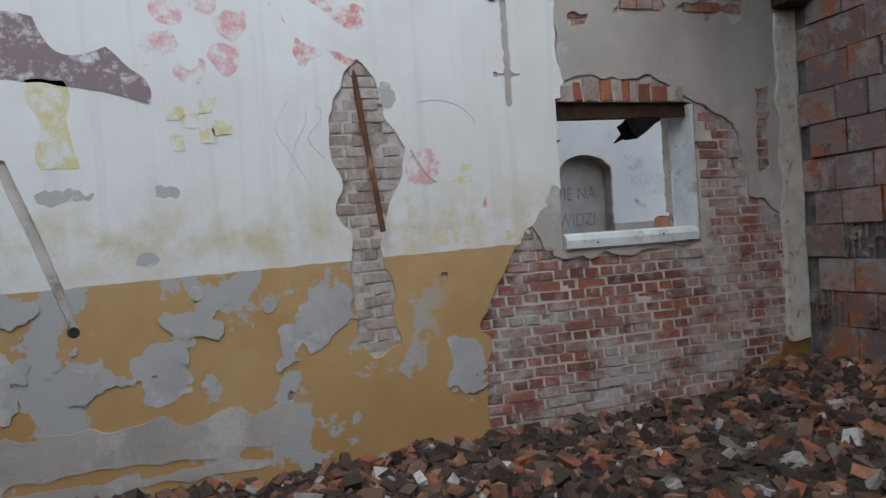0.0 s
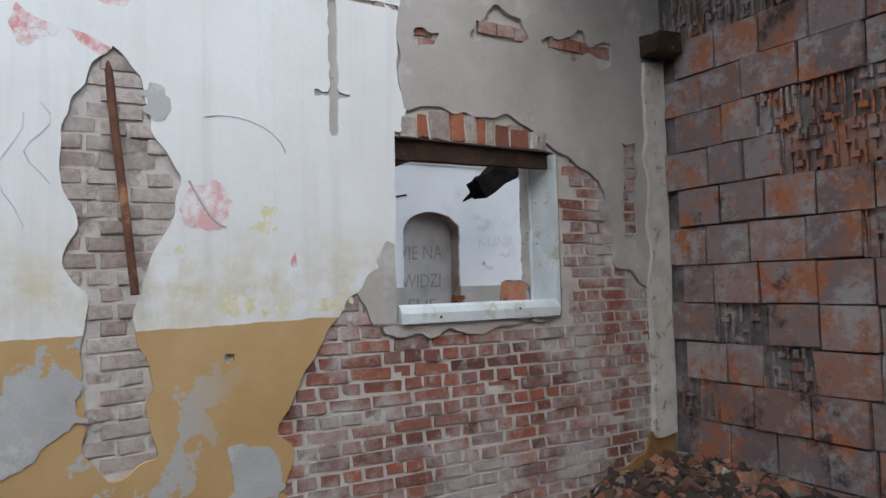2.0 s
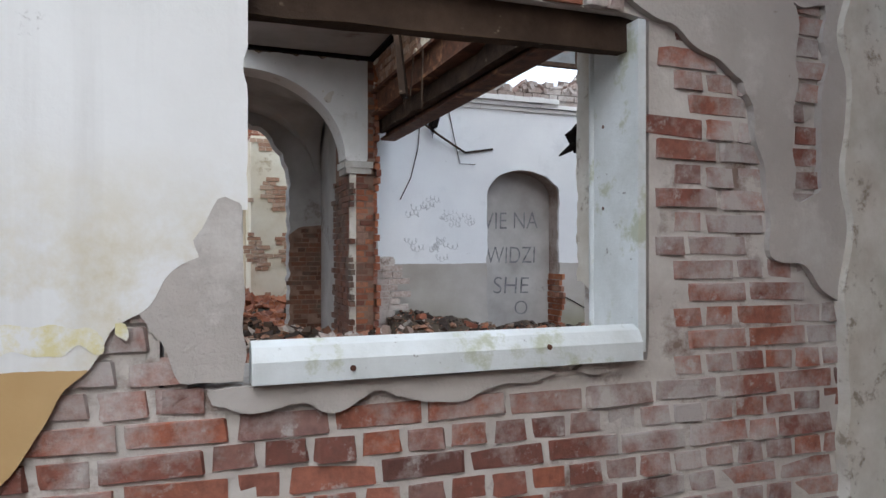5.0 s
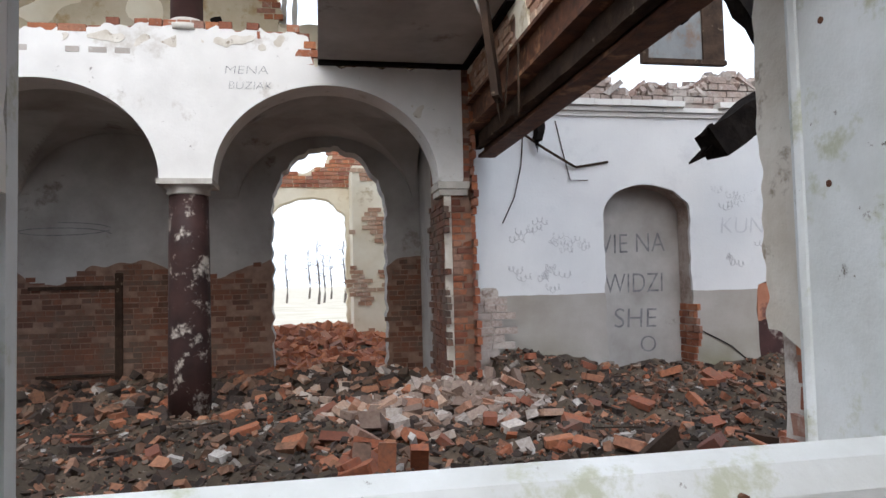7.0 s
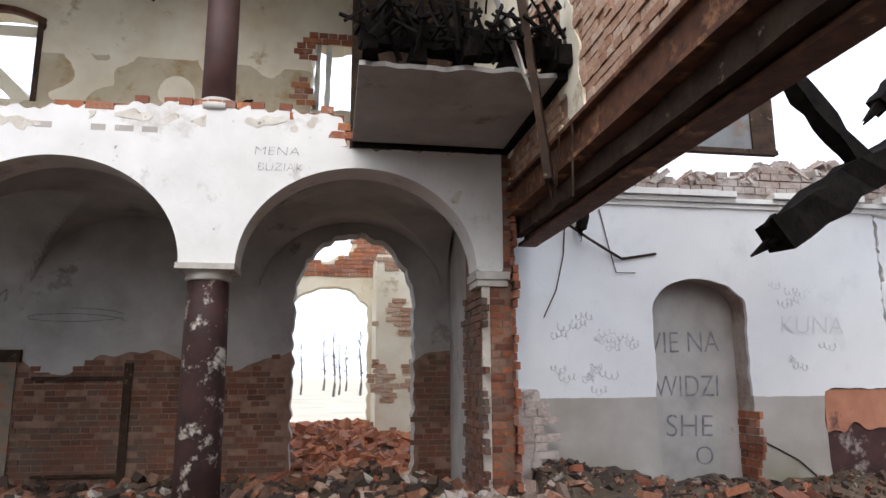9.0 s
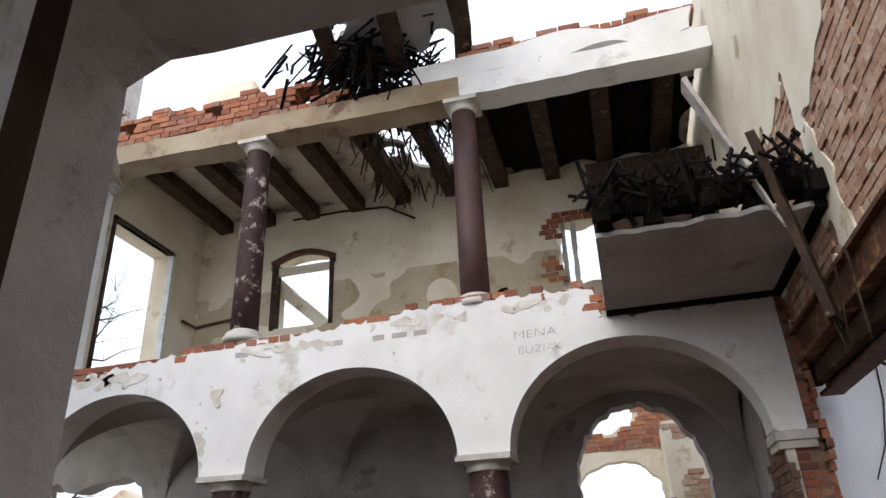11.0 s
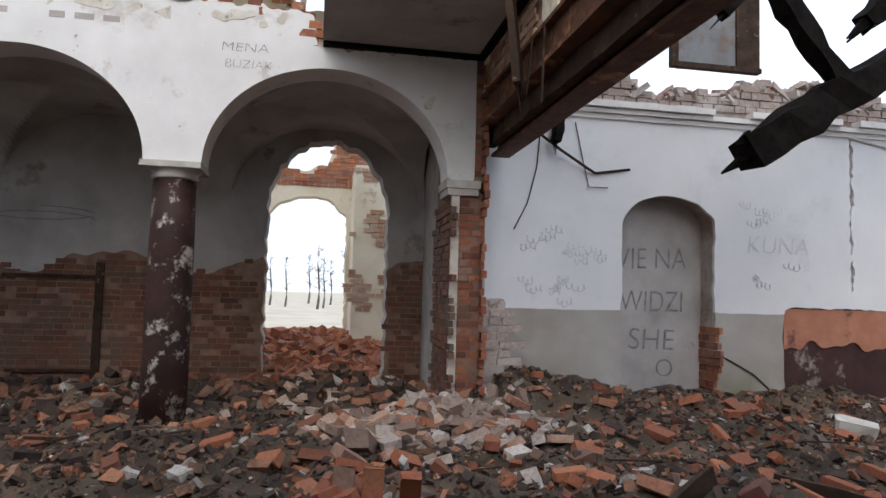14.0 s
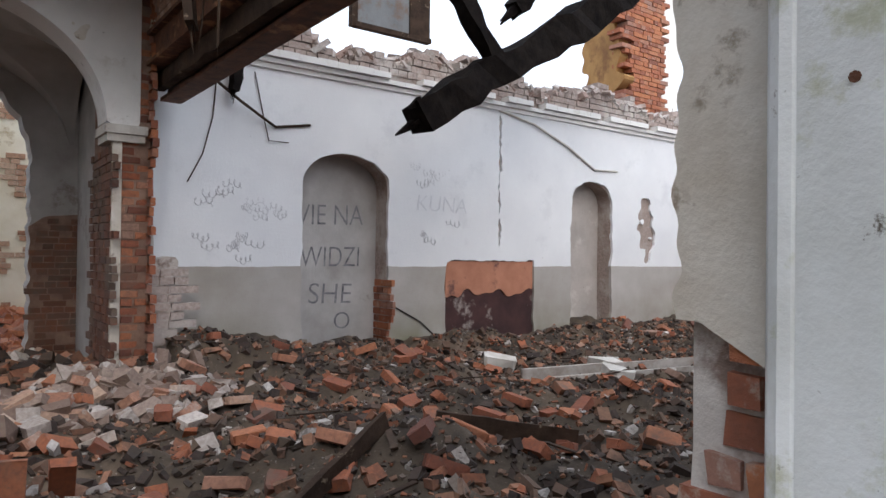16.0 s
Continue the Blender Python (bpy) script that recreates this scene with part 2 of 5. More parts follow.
def mural_wall():
    """Whitewash above an ochre dado that peels to grey."""
    k = Nodes("whitewash_over_ochre_dado")
    at = k.where()
    xyz = k.add("SeparateXYZ", Vector=at)
    z, x = xyz.outputs[2], xyz.outputs[0]
    white = k.ramp(k.noise(at, 1.4, 6.0), [(0.3, (0.7, 0.69, 0.66)), (0.7, (0.8, 0.8, 0.78))])
    streak = k.add("Mapping", Vector=at, Scale=(9.0, 1.0, 0.35))
    white = k.mix(k.ramp(k.noise(streak.outputs[0], 1.0, 5.0), [(0.52, 0.0), (0.75, 0.35)]), white, (0.52, 0.5, 0.47))
    low = k.ramp(z, [(0.0, 0.0), (1.0, 1.0)])
    band = k.math("SUBTRACT", 1.0, k.math("MULTIPLY", k.math("ABSOLUTE", k.math("SUBTRACT", z, 1.5)), 2.6))
    soil = k.math("MULTIPLY", k.math("MAXIMUM", band, 0.0), k.ramp(k.noise(at, 3.2, 6.0, 0.7), [(0.42, 0.0), (0.62, 1.0)]))
    white = k.mix(soil, white, (0.6, 0.53, 0.36))
    ochre = k.ramp(k.noise(at, 1.7, 6.0), [(0.3, (0.42, 0.26, 0.1)), (0.7, (0.52, 0.36, 0.17))])
    lowred = k.ramp(z, [(0.15, 0.8), (0.75, 0.0)])
    ochre = k.mix(k.math("MULTIPLY", lowred, k.noise(at, 2.5, 4.0)), ochre, (0.38, 0.2, 0.06))
    side = k.ramp(k.math("MULTIPLY", x, -0.3), [(0.03, 0.0), (0.14, 1.0)])
    peel = k.math("MULTIPLY", side, k.ramp(k.noise(at, 2.1, 7.0, 0.62), [(0.545, 0.0), (0.56, 1.0)]))
    ochre = k.mix(peel, ochre, (0.42, 0.415, 0.4))
    edge = k.math("MULTIPLY", k.noise(at, 7.0, 4.0), 0.03)
    line = k.math("ADD", k.math("MULTIPLY", x, 0.022), 1.345)
    f = k.math("GREATER_THAN", k.math("ADD", z, edge), line)
    c = k.mix(f, ochre, white)
    dirt = k.ramp(k.noise(at, 6.0, 8.0, 0.75), [(0.66, 0.0), (0.72, 0.8)])
    c = k.mix(dirt, c, (0.36, 0.34, 0.31))
    return k.done(c, 0.85, at, 0.25, 26.0)


M_MURAL = mural_wall()


def dado_wall():
    """Whitewash above a grey-beige dado, green with damp near the rubble."""
    k = Nodes("whitewash_over_grey_dado")
    at = k.where()
    xyz = k.add("SeparateXYZ", Vector=at)
    z = xyz.outputs[2]
    white = k.ramp(k.noise(at, 0.9, 6.0), [(0.3, (0.7, 0.71, 0.72)), (0.7, (0.8, 0.81, 0.81))])
    white = k.mix(k.ramp(k.noise(at, 1.7, 7.0, 0.7), [(0.56, 0.0), (0.75, 0.35)]), white, (0.45, 0.46, 0.48))
    dado = k.ramp(k.noise(at, 1.1, 6.0), [(0.3, (0.33, 0.3, 0.26)), (0.7, (0.47, 0.45, 0.42))])
    damp = k.math("MULTIPLY", k.ramp(z, [(0.45, 1.0), (0.95, 0.0)]), k.ramp(k.noise(at, 0.7, 5.0), [(0.4, 0.0), (0.6, 0.8)]))
    dado = k.mix(damp, dado, (0.16, 0.15, 0.07))
    f = k.math("GREATER_THAN", k.math("ADD", z, k.math("MULTIPLY", k.noise(at, 5.0, 5.0), 0.04)), 1.45)
    c = k.mix(f, dado, white)
    c = k.mix(k.ramp(k.noise(at, 8.0, 8.0, 0.75), [(0.67, 0.0), (0.73, 0.7)]), c, (0.33, 0.31, 0.29))
    return k.done(c, 0.88, at, 0.25, 30.0)


M_DADO = dado_wall()


# mesh helpers
def link(name, me, material, parent=None, label=""):
    me.materials.append(material)
    ob = new(name, me)
    if parent:
        ob.parent = parent
    if label:
        ob["label"] = label
    return ob


def part(name, bm, material, parent=None, label="", smooth=False):
    me = bpy.data.meshes.new(name)
    bm.normal_update()
    bm.to_mesh(me)
    bm.free()
    if smooth:
        me.polygons.foreach_set("use_smooth", [True] * len(me.polygons))
    return link(name, me, material, parent, label)


def thing(name, label, category, group="", kind="", at=(0, 0, 0)):
    ob = new(name)
    ob.location = at
    return tagged(ob, label, category, group, kind)


def bar(bm, a, b, w, h, roll=0.0, taper=1.0, cuts=1, wob_=0.0, seed=1):
    """A squared timber or strip from a to b."""
    a, b = Vector(a), Vector(b)
    q = (b - a).to_track_quat("Z", "Y") @ Euler((0, 0, roll)).to_quaternion()
    r = random.Random(seed)
    rings = []
    for i in range(cuts + 1):
        f = i / cuts
        s = 1 + (taper - 1) * f
        ring = []
        for sx, sy in ((-1, -1), (1, -1), (1, 1), (-1, 1)):
            o = Vector((sx * w / 2 * s + r.uniform(-wob_, wob_), sy * h / 2 * s + r.uniform(-wob_, wob_), 0))
            ring.append(bm.verts.new(a.lerp(b, f) + q @ o))
        rings.append(ring)
    for p, n in zip(rings, rings[1:]):
        for i in range(4):
            bm.faces.new((p[i], p[(i + 1) % 4], n[(i + 1) % 4], n[i]))
    bm.faces.new(rings[0][::-1])
    bm.faces.new(rings[-1])
    return bm


def _box(bm, x0, x1, y0, y1, z0, z1):
    v = [bm.verts.new((x, y, z)) for z in (z0, z1) for x, y in ((x0, y0), (x1, y0), (x1, y1), (x0, y1))]
    for f in ((3, 2, 1, 0), (4, 5, 6, 7), (0, 1, 5, 4), (1, 2, 6, 5), (2, 3, 7, 6), (3, 0, 4, 7)):
        bm.faces.new([v[i] for i in f])
    return bm


def tube(bm, pts, radii, n=12, caps=True):
    pts = [Vector(p) for p in pts]
    rings = []
    for i, p in enumerate(pts):
        d = (pts[min(i + 1, len(pts) - 1)] - pts[max(i - 1, 0)]).normalized()
        q = d.to_track_quat("Z", "Y")
        rings.append([bm.verts.new(p + q @ Vector((math.cos(a) * radii[i], math.sin(a) * radii[i], 0))) for a in (2 * math.pi * k / n for k in range(n))])
    for p, c in zip(rings, rings[1:]):
        for i in range(n):
            bm.faces.new((p[i], p[(i + 1) % n], c[(i + 1) % n], c[i]))
    if caps:
        bm.faces.new(rings[0][::-1])
        bm.faces.new(rings[-1])
    return bm


def lathe(bm, x, y, profile, n=28):
    rings = [[bm.verts.new((x + r * math.cos(2 * math.pi * k / n), y + r * math.sin(2 * math.pi * k / n), z)) for k in range(n)] for r, z in profile]
    for p, c in zip(rings, rings[1:]):
        for i in range(n):
            bm.faces.new((p[i], p[(i + 1) % n], c[(i + 1) % n], c[i]))
    bm.faces.new(rings[0][::-1])
    bm.faces.new(rings[-1])
    return bm


# outlines: negative inside, in metres
def wob(u, v, freq, amp, seed=0):
    r = np.random.RandomState(seed)
    s = 0
    for i in range(10):
        a, p, g = r.uniform(0, 6.28), r.uniform(0, 6.28), freq * r.uniform(0.5, 2.2)
        s = s + np.sin((u * math.cos(a) + v * math.sin(a)) * g * 6.28 + p)
    return s * amp / 3.2


def rect(u, v, u0, u1, v0, v1):
    return np.maximum(np.maximum(u0 - u, u - u1), np.maximum(v0 - v, v - v1))


def arched(u, v, u0, u1, v0, spring, apex):
    c, w, r = (u0 + u1) / 2, (u1 - u0) / 2, apex - spring
    top = (np.hypot((u - c) / w, np.maximum(v - spring, 0) / r) - 1) * min(w, r)
    return np.maximum(np.where(v > spring, top, np.abs(u - c) - w), v0 - v)


def poly(u, v, pts):
    d = np.full(np.shape(u), 1e9)
    inside = np.zeros(np.shape(u), bool)
    for (ax, ay), (bx, by) in zip(pts, pts[1:] + pts[:1]):
        ex, ey = bx - ax, by - ay
        t = np.clip(((u - ax) * ex + (v - ay) * ey) / (ex * ex + ey * ey), 0, 1)
        d = np.minimum(d, np.hypot(u - ax - t * ex, v - ay - t * ey))
        c = ((ay > v) != (by > v)) & (u < (bx - ax) * (v - ay) / ((by - ay) or 1e-9) + ax)
        inside ^= c
    return np.where(inside, -d, d)


def ellipse(u, v, cu, cv, ru, rv):
    return (np.hypot((u - cu) / ru, (v - cv) / rv) - 1) * min(ru, rv)


def slab(name, outline, u0, u1, v0, v1, res, place, thick, material, parent=None, label="", uneven=0.0):
    """A sheet of that thickness with the outline, its edges drawn onto the outline's zero line. place(u, v, depth)."""
    nu, nv = max(2, round((u1 - u0) / res)), max(2, round((v1 - v0) / res))
    us, vs = np.linspace(u0, u1, nu + 1), np.linspace(v0, v1, nv + 1)
    U, V = np.meshgrid(us, vs, indexing="ij")
    S = outline(U, V) + np.zeros_like(U)
    keep = outline((U[:-1, :-1] + U[1:, 1:]) / 2, (V[:-1, :-1] + V[1:, 1:]) / 2) + np.zeros((nu, nv)) < 0
    pad = np.pad(keep, 1)
    around = pad[:-1, :-1].astype(int) + pad[1:, :-1] + pad[:-1, 1:] + pad[1:, 1:]
    gu, gv = np.gradient(S, us, vs)
    g2 = gu * gu + gv * gv + 1e-6
    edge = (around > 0) & (around < 4)
    du, dv = np.clip(-S * gu / g2, -res * 0.6, res * 0.6), np.clip(-S * gv / g2, -res * 0.6, res * 0.6)
    U2 = np.clip(np.where(edge, U + du, U), u0, u1)
    V2 = np.clip(np.where(edge, V + dv, V), v0, v1)
    relief = wob(U2, V2, 0.9, uneven, 5) if uneven else np.zeros_like(U2)
    ids = np.arange((nu + 1) * (nv + 1)).reshape(nu + 1, nv + 1)
    n = ids.size
    front = np.stack(place(U2, V2, relief), -1).reshape(-1, 3)
    back = np.stack(place(U2, V2, np.zeros_like(U2) + thick), -1).reshape(-1, 3)
    q = np.stack((ids[:-1, :-1], ids[1:, :-1], ids[1:, 1:], ids[:-1, 1:]), -1)[keep]
    faces = [q, q[:, ::-1] + n]
    for axis in (0, 1):
        k = np.pad(keep, [(1, 1), (0, 0)] if axis == 0 else [(0, 0), (1, 1)])
        a = k[:-1, :] if axis == 0 else k[:, :-1]
        b = k[1:, :] if axis == 0 else k[:, 1:]
        e0, e1 = (ids[:, :-1], ids[:, 1:]) if axis == 0 else (ids[1:, :], ids[:-1, :])
        for m, fl in ((a & ~b, False), (b & ~a, True)):
            p, r = (e1[m], e0[m]) if fl else (e0[m], e1[m])
            faces.append(np.stack((p, r, r + n, p + n), -1))
    f = np.concatenate(faces)
    used, inv = np.unique(f, return_inverse=True)
    me = bpy.data.meshes.new(name)
    me.from_pydata(np.concatenate((front, back))[used].tolist(), [], inv.reshape(f.shape).tolist())
    me.validate()
    return link(name, me, material, parent, label)


def on_y(y):
    return lambda u, v, d: (u, y + d, v)


def on_x(x, s=1):
    return lambda u, v, d: (x + s * d, u, v)


def chipped_box(name, w, d, h, seed, material, chip=0.008):
    """A worn brick, its base corner cut a little."""
    bm = bmesh.new()
    r = random.Random(seed)
    c = chip
    ring = [(-w / 2 + c, -d / 2), (w / 2 - c, -d / 2), (w / 2, -d / 2 + c), (w / 2, d / 2 - c), (w / 2 - c, d / 2), (-w / 2 + c, d / 2), (-w / 2, d / 2 - c), (-w / 2, -d / 2 + c)]
    rows = []
    for z in (-h / 2, h / 2):
        rows.append([bm.verts.new((x + r.uniform(-c, c) * 0.7, y + r.uniform(-c, c) * 0.7, z + r.uniform(-c, c) * 0.6)) for x, y in ring])
    for i in range(8):
        bm.faces.new((rows[0][i], rows[0][(i + 1) % 8], rows[1][(i + 1) % 8], rows[1][i]))
    bm.faces.new(rows[0][::-1])
    bm.faces.new(rows[1])
    me = bpy.data.meshes.new(name)
    bm.to_mesh(me)
    bm.free()
    me.materials.append(material)
    return me


def brick_parts(parent, u0, u1, v0, v1, shows, place, material, course=0.089, header=0.14, depth=0.05, seed=1, name="brick", proud=0.006):
    """Bricks of a wall as parts, headers and stretchers course by course, wherever shows(u, v) is true."""
    r = random.Random(seed)
    turn = Matrix((Vector(place(1, 0, 0)) - Vector(place(0, 0, 0)), Vector(place(0, 0, 1)) - Vector(place(0, 0, 0)), Vector(place(0, 1, 0)) - Vector(place(0, 0, 0)))).transposed().to_4x4()
    kinds = {}
    for key, w in (("h", header - 0.017), ("s", 2 * header - 0.017)):
        kinds[key] = [chipped_box(name, w, depth, course - 0.018, seed * 10 + i, material) for i in range(4)]
    for row in range(int((v1 - v0) / course)):
        v = v0 + (row + 0.5) * course
        u = u0 - (0.07 if row % 2 else 0.0)
        while u < u1:
            key = "h" if row % 2 == 0 and r.random() < 0.9 or r.random() < 0.12 else "s"
            w = header if key == "h" else 2 * header
            cu = u + w / 2
            u += w
            if not shows(cu, v):
                continue
            ob = new(name, r.choice(kinds[key]))
            ob.parent = parent
            ob.matrix_local = Matrix.Translation(place(cu, v + r.uniform(-0.003, 0.003), depth / 2 - proud + r.uniform(-0.005, 0.005))) @ turn @ Euler((r.uniform(-0.02, 0.02), r.uniform(-0.02, 0.02), r.uniform(-0.02, 0.02))).to_matrix().to_4x4()


def brick_mass(name, u0, u1, v0, v1, shows, place, material, parent, label="", course=0.089, header=0.14, depth=0.04, seed=1, proud=0.008):
    """Far brickwork in one mesh, each brick with its own edges."""
    r = random.Random(seed)
    verts, faces = [], []
    for row in range(int((v1 - v0) / course)):
        v = v0 + row * course
        u = u0 - r.uniform(0, 0.2)
        while u < u1:
            w = header * (2 if row % 2 else 1)
            if shows(u + w / 2, v + course / 2):
                p = -proud + r.uniform(-0.012, 0.008)
                n = len(verts)
                for d in (p, depth):
                    for a, b in ((u + 0.006, v + 0.006), (u + w - 0.006, v + 0.006), (u + w - 0.006, v + course - 0.006), (u + 0.006, v + course - 0.006)):
                        verts.append(place(a + r.uniform(-0.004, 0.004), b + r.uniform(-0.004, 0.004), d))
                faces += [(n, n + 1, n + 2, n + 3), (n, n + 4, n + 5, n + 1), (n + 1, n + 5, n + 6, n + 2), (n + 2, n + 6, n + 7, n + 3), (n + 3, n + 7, n + 4, n)]
            u += w
    me = bpy.data.meshes.new(name)
    me.from_pydata(verts, [], faces)
    ob = link(name, me, material, parent, label)
    ob["kind"] = "stuff"
    return ob


def rubble(name, n, where, height, material, label, small=0.03, large=0.16, seed=3, sink=0.25):
    r = random.Random(seed)
    verts, faces = [], []
    spots = np.array([where(r) for i in range(n)])
    levels = height(spots[:, 0], spots[:, 1])
    for (x, y), z in zip(spots.tolist(), levels.tolist()):
        k = r.random() ** 2
        s = small + (large - small) * k
        d = (s * r.uniform(0.6, 1.5), s * r.uniform(0.4, 0.9), s * r.uniform(0.25, 0.6))
        q = Euler((r.gauss(0, 0.5), r.gauss(0, 0.5), r.uniform(0, 6.28))).to_matrix()
        o = len(verts)
        for sz in (-1, 1):
            for sx, sy in ((-1, -1), (1, -1), (1, 1), (-1, 1)):
                p = q @ Vector((sx * d[0] * r.uniform(0.65, 1.05), sy * d[1] * r.uniform(0.65, 1.05), sz * d[2] * r.uniform(0.7, 1.05)))
                verts.append((x + p.x, y + p.y, z + p.z + d[2] * sink))
        for f in ((3, 2, 1, 0), (4, 5, 6, 7), (0, 1, 5, 4), (1, 2, 6, 5), (2, 3, 7, 6), (3, 0, 4, 7)):
            faces.append([o + j for j in f])
    me = bpy.data.meshes.new(name)
    me.from_pydata(verts, [], faces)
    return tagged(link(name, me, material), label, "rubble", kind="stuff")


def flat(f):
    return lambda u, v: float(f(np.array([u]), np.array([v]))[0])


# ---------- room with the mural ----------
OPEN = (0.69, 1.93, 1.27, 2.34)


def opening(u, v):
    return rect(u, v, *OPEN)


wall_south = thing("wall_window", "brick wall with peeling painted plaster and window opening", "wall", kind="structure")
slab("wall_core", lambda u, v: np.maximum(-rect(u, v, 0.52, 1.93, 1.27, 2.34), rect(u, v, -5.0, 2.93, -0.1, 4.3)), -5.0, 2.93, -0.1, 4.3, 0.06, on_y(0.022), 0.37, M_MORTAR, wall_south, "lime mortar and brick core")

EDGE = [(0.79, 4.4), (0.78, 3.1), (0.75, 2.75), (0.8, 2.5), (0.735, 2.3), (0.725, 1.72), (0.67, 1.71), (0.57, 1.55), (0.37, 1.37), (0.27, 1.2), (0.15, 1.01), (0.03, 0.77), (0.1, 0.67), (0.07, 0.4), (0.06, -0.2), (-5.2, -0.2), (-5.2, 4.4)]
SCAR = [(-0.71, 2.62), (-0.79, 2.53), (-0.9, 2.26), (-0.92, 2.04), (-0.86, 1.79), (-0.9, 1.62), (-0.81, 1.5), (-0.83, 1.3), (-0.82, 0.81), (-0.72, 0.66), (-0.53, 0.74), (-0.57, 1.15), (-0.63, 1.36), (-0.59, 1.54), (-0.47, 1.8), (-0.42, 2.04), (-0.55, 2.25), (-0.58, 2.5)]


def white_out(u, v):
    s = np.maximum(poly(u, v, EDGE), -poly(u, v, SCAR)) + wob(u, v, 3.5, 0.012, 3)
    dents = np.minimum(ellipse(u, v, -0.2, 1.165, 0.03, 0.022), ellipse(u, v, -2.46, 1.02, 0.035, 0.035))
    cracks = np.minimum(poly(u, v, [(-2.8, 2.0), (-2.74, 2.02), (-2.6, 1.62), (-2.52, 1.36), (-2.43, 1.05), (-2.48, 1.05), (-2.58, 1.36), (-2.68, 1.66)]), ellipse(u, v, -1.27, 0.49, 0.018, 0.04))
    chase = np.minimum(rect(u, v, 0.34, 0.385, 2.3, 3.05), rect(u, v, 0.26, 0.46, 2.515, 2.545))
    s = np.maximum(s, -rect(u, v, 0.722, 1.0, 1.27, 2.36))
    groove = np.abs(v - 3.075 - 0.006 * np.sin(u * 9)) - 0.012
    return np.maximum(s, -np.minimum(np.minimum(dents, cracks), np.minimum(chase + wob(u, v, 6, 0.006, 9), groove)))


slab("painted_plaster", white_out, -5.0, 0.85, -0.05, 4.3, 0.024, on_y(0.0), 0.024, M_MURAL, wall_south, "whitewashed plaster above peeling ochre dado", 0.002)
slab("chase_filling", lambda u, v: np.minimum(rect(u, v, 0.33, 0.395, 2.29, 3.06), rect(u, v, 0.25, 0.47, 2.5, 2.56)), 0.2, 0.5, 2.25, 3.1, 0.02, on_y(0.011), 0.01, M_GREY, wall_south, "grey cement filling")

slab("bare_band", lambda u, v: np.minimum(rect(u, v, -5.0, -1.27, 0.19, 0.44), rect(u, v, -5.0, -1.4, 0.07, 0.13)) + wob(u, v, 2.5, 0.025, 44), -5.0, -1.2, 0.0, 0.55, 0.03, on_y(-0.006), 0.008, M_GREY, wall_south, "bare grey render band")
for i, (x, z, rx, rz) in enumerate(((-1.95, 0.72, 0.16, 0.2), (-1.55, 1.1, 0.12, 0.07), (-1.0, 0.98, 0.2, 0.16), (-1.25, 0.8, 0.1, 0.09), (-2.42, 0.74, 0.14, 0.13), (-2.85, 0.75, 0.12, 0.2), (-0.1, 0.5, 0.13, 0.16), (-1.85, 1.02, 0.12, 0.14), (-2.8, 1.12, 0.1, 0.1))):
    slab("peeled_patch", lambda u, v: ellipse(u, v, x, z, rx, rz) + wob(u, v, 3.0, 0.06, 60 + i) + wob(u, v, 9.0, 0.02, 80 + i), x - rx - 0.15, x + rx + 0.15, z - rz - 0.15, z + rz + 0.15, 0.018, on_y(-0.004 - 0.0008 * i), 0.004, M_GREYPATCH, wall_south, "bare grey patch in the ochre dado")
GREY = [(0.8, 4.4), (0.78, 3.1), (0.75, 2.75), (0.8, 2.5), (0.9, 2.53), (1.03, 2.55), (1.27, 2.51), (1.52, 2.52), (1.75, 2.47), (1.95, 2.3), (2.1, 2.26), (2.28, 2.17), (2.36, 1.9), (2.42, 1.6), (2.75, 1.4), (2.95, 1.4), (2.95, 4.4)]


def grey_out(u, v):
    s = poly(u, v, GREY) + wob(u, v, 3.0, 0.02, 11)
    holes = np.minimum(rect(u, v, 2.5, 2.64, 1.8, 2.45), rect(u, v, 0.85, 1.02, 2.88, 2.98))
    holes = np.minimum(holes, rect(u, v, 1.3, 2.4, 3.02, 3.1) + wob(u, v, 2.0, 0.08, 4))
    return np.maximum(s, -(holes + wob(u, v, 4, 0.02, 8)))


slab("rough_render", grey_out, 0.72, 2.93, 1.3, 4.3, 0.024, on_y(-0.004), 0.026, M_GREY, wall_south, "rough grey-beige render", 0.004)
SILLPATCH = [(0.6, 1.29), (0.62, 1.22), (0.8, 1.2), (1.05, 1.24), (1.3, 1.21), (1.6, 1.25), (1.85, 1.24), (1.93, 1.28), (1.85, 1.32), (0.75, 1.3)]
slab("sill_mortar", lambda u, v: np.maximum(poly(u, v, SILLPATCH) + wob(u, v, 4, 0.02, 2), -opening(u, v)), 0.4, 2.1, 1.05, 1.4, 0.024, on_y(-0.002), 0.024, M_GREY, wall_south, "crumbling grey mortar bed")
rl = random.Random(77)
x = 0.76
while x < 1.83:
    w, top = rl.choice((0.07, 0.075, 0.12, 0.14)), 2.5 + 0.05 * math.sin(x * 7) - 0.1 * max(0.0, x - 1.55) * 2 + rl.uniform(-0.025, 0.02)
    ob = new("lintel_brick", chipped_box("lintel_brick", w - 0.012, 0.06, top - 2.345, int(x * 100), rl.choice((M_BRICK_PALE, M_BRICK_PALE, M_LOOSE)), 0.012))
    ob.parent = wall_south
    ob.location = (x + w / 2, 0.03 + rl.uniform(-0.012, 0.012), (top + 2.345) / 2)
    ob.rotation_euler = (rl.uniform(-0.05, 0.05), rl.uniform(-0.05, 0.05), 0)
    x += w
DAMP = [(2.93, 0.45), (2.75, 0.42), (2.5, 0.25), (2.2, 0.13), (2.0, 0.08), (2.0, 0.0), (2.93, 0.0)]
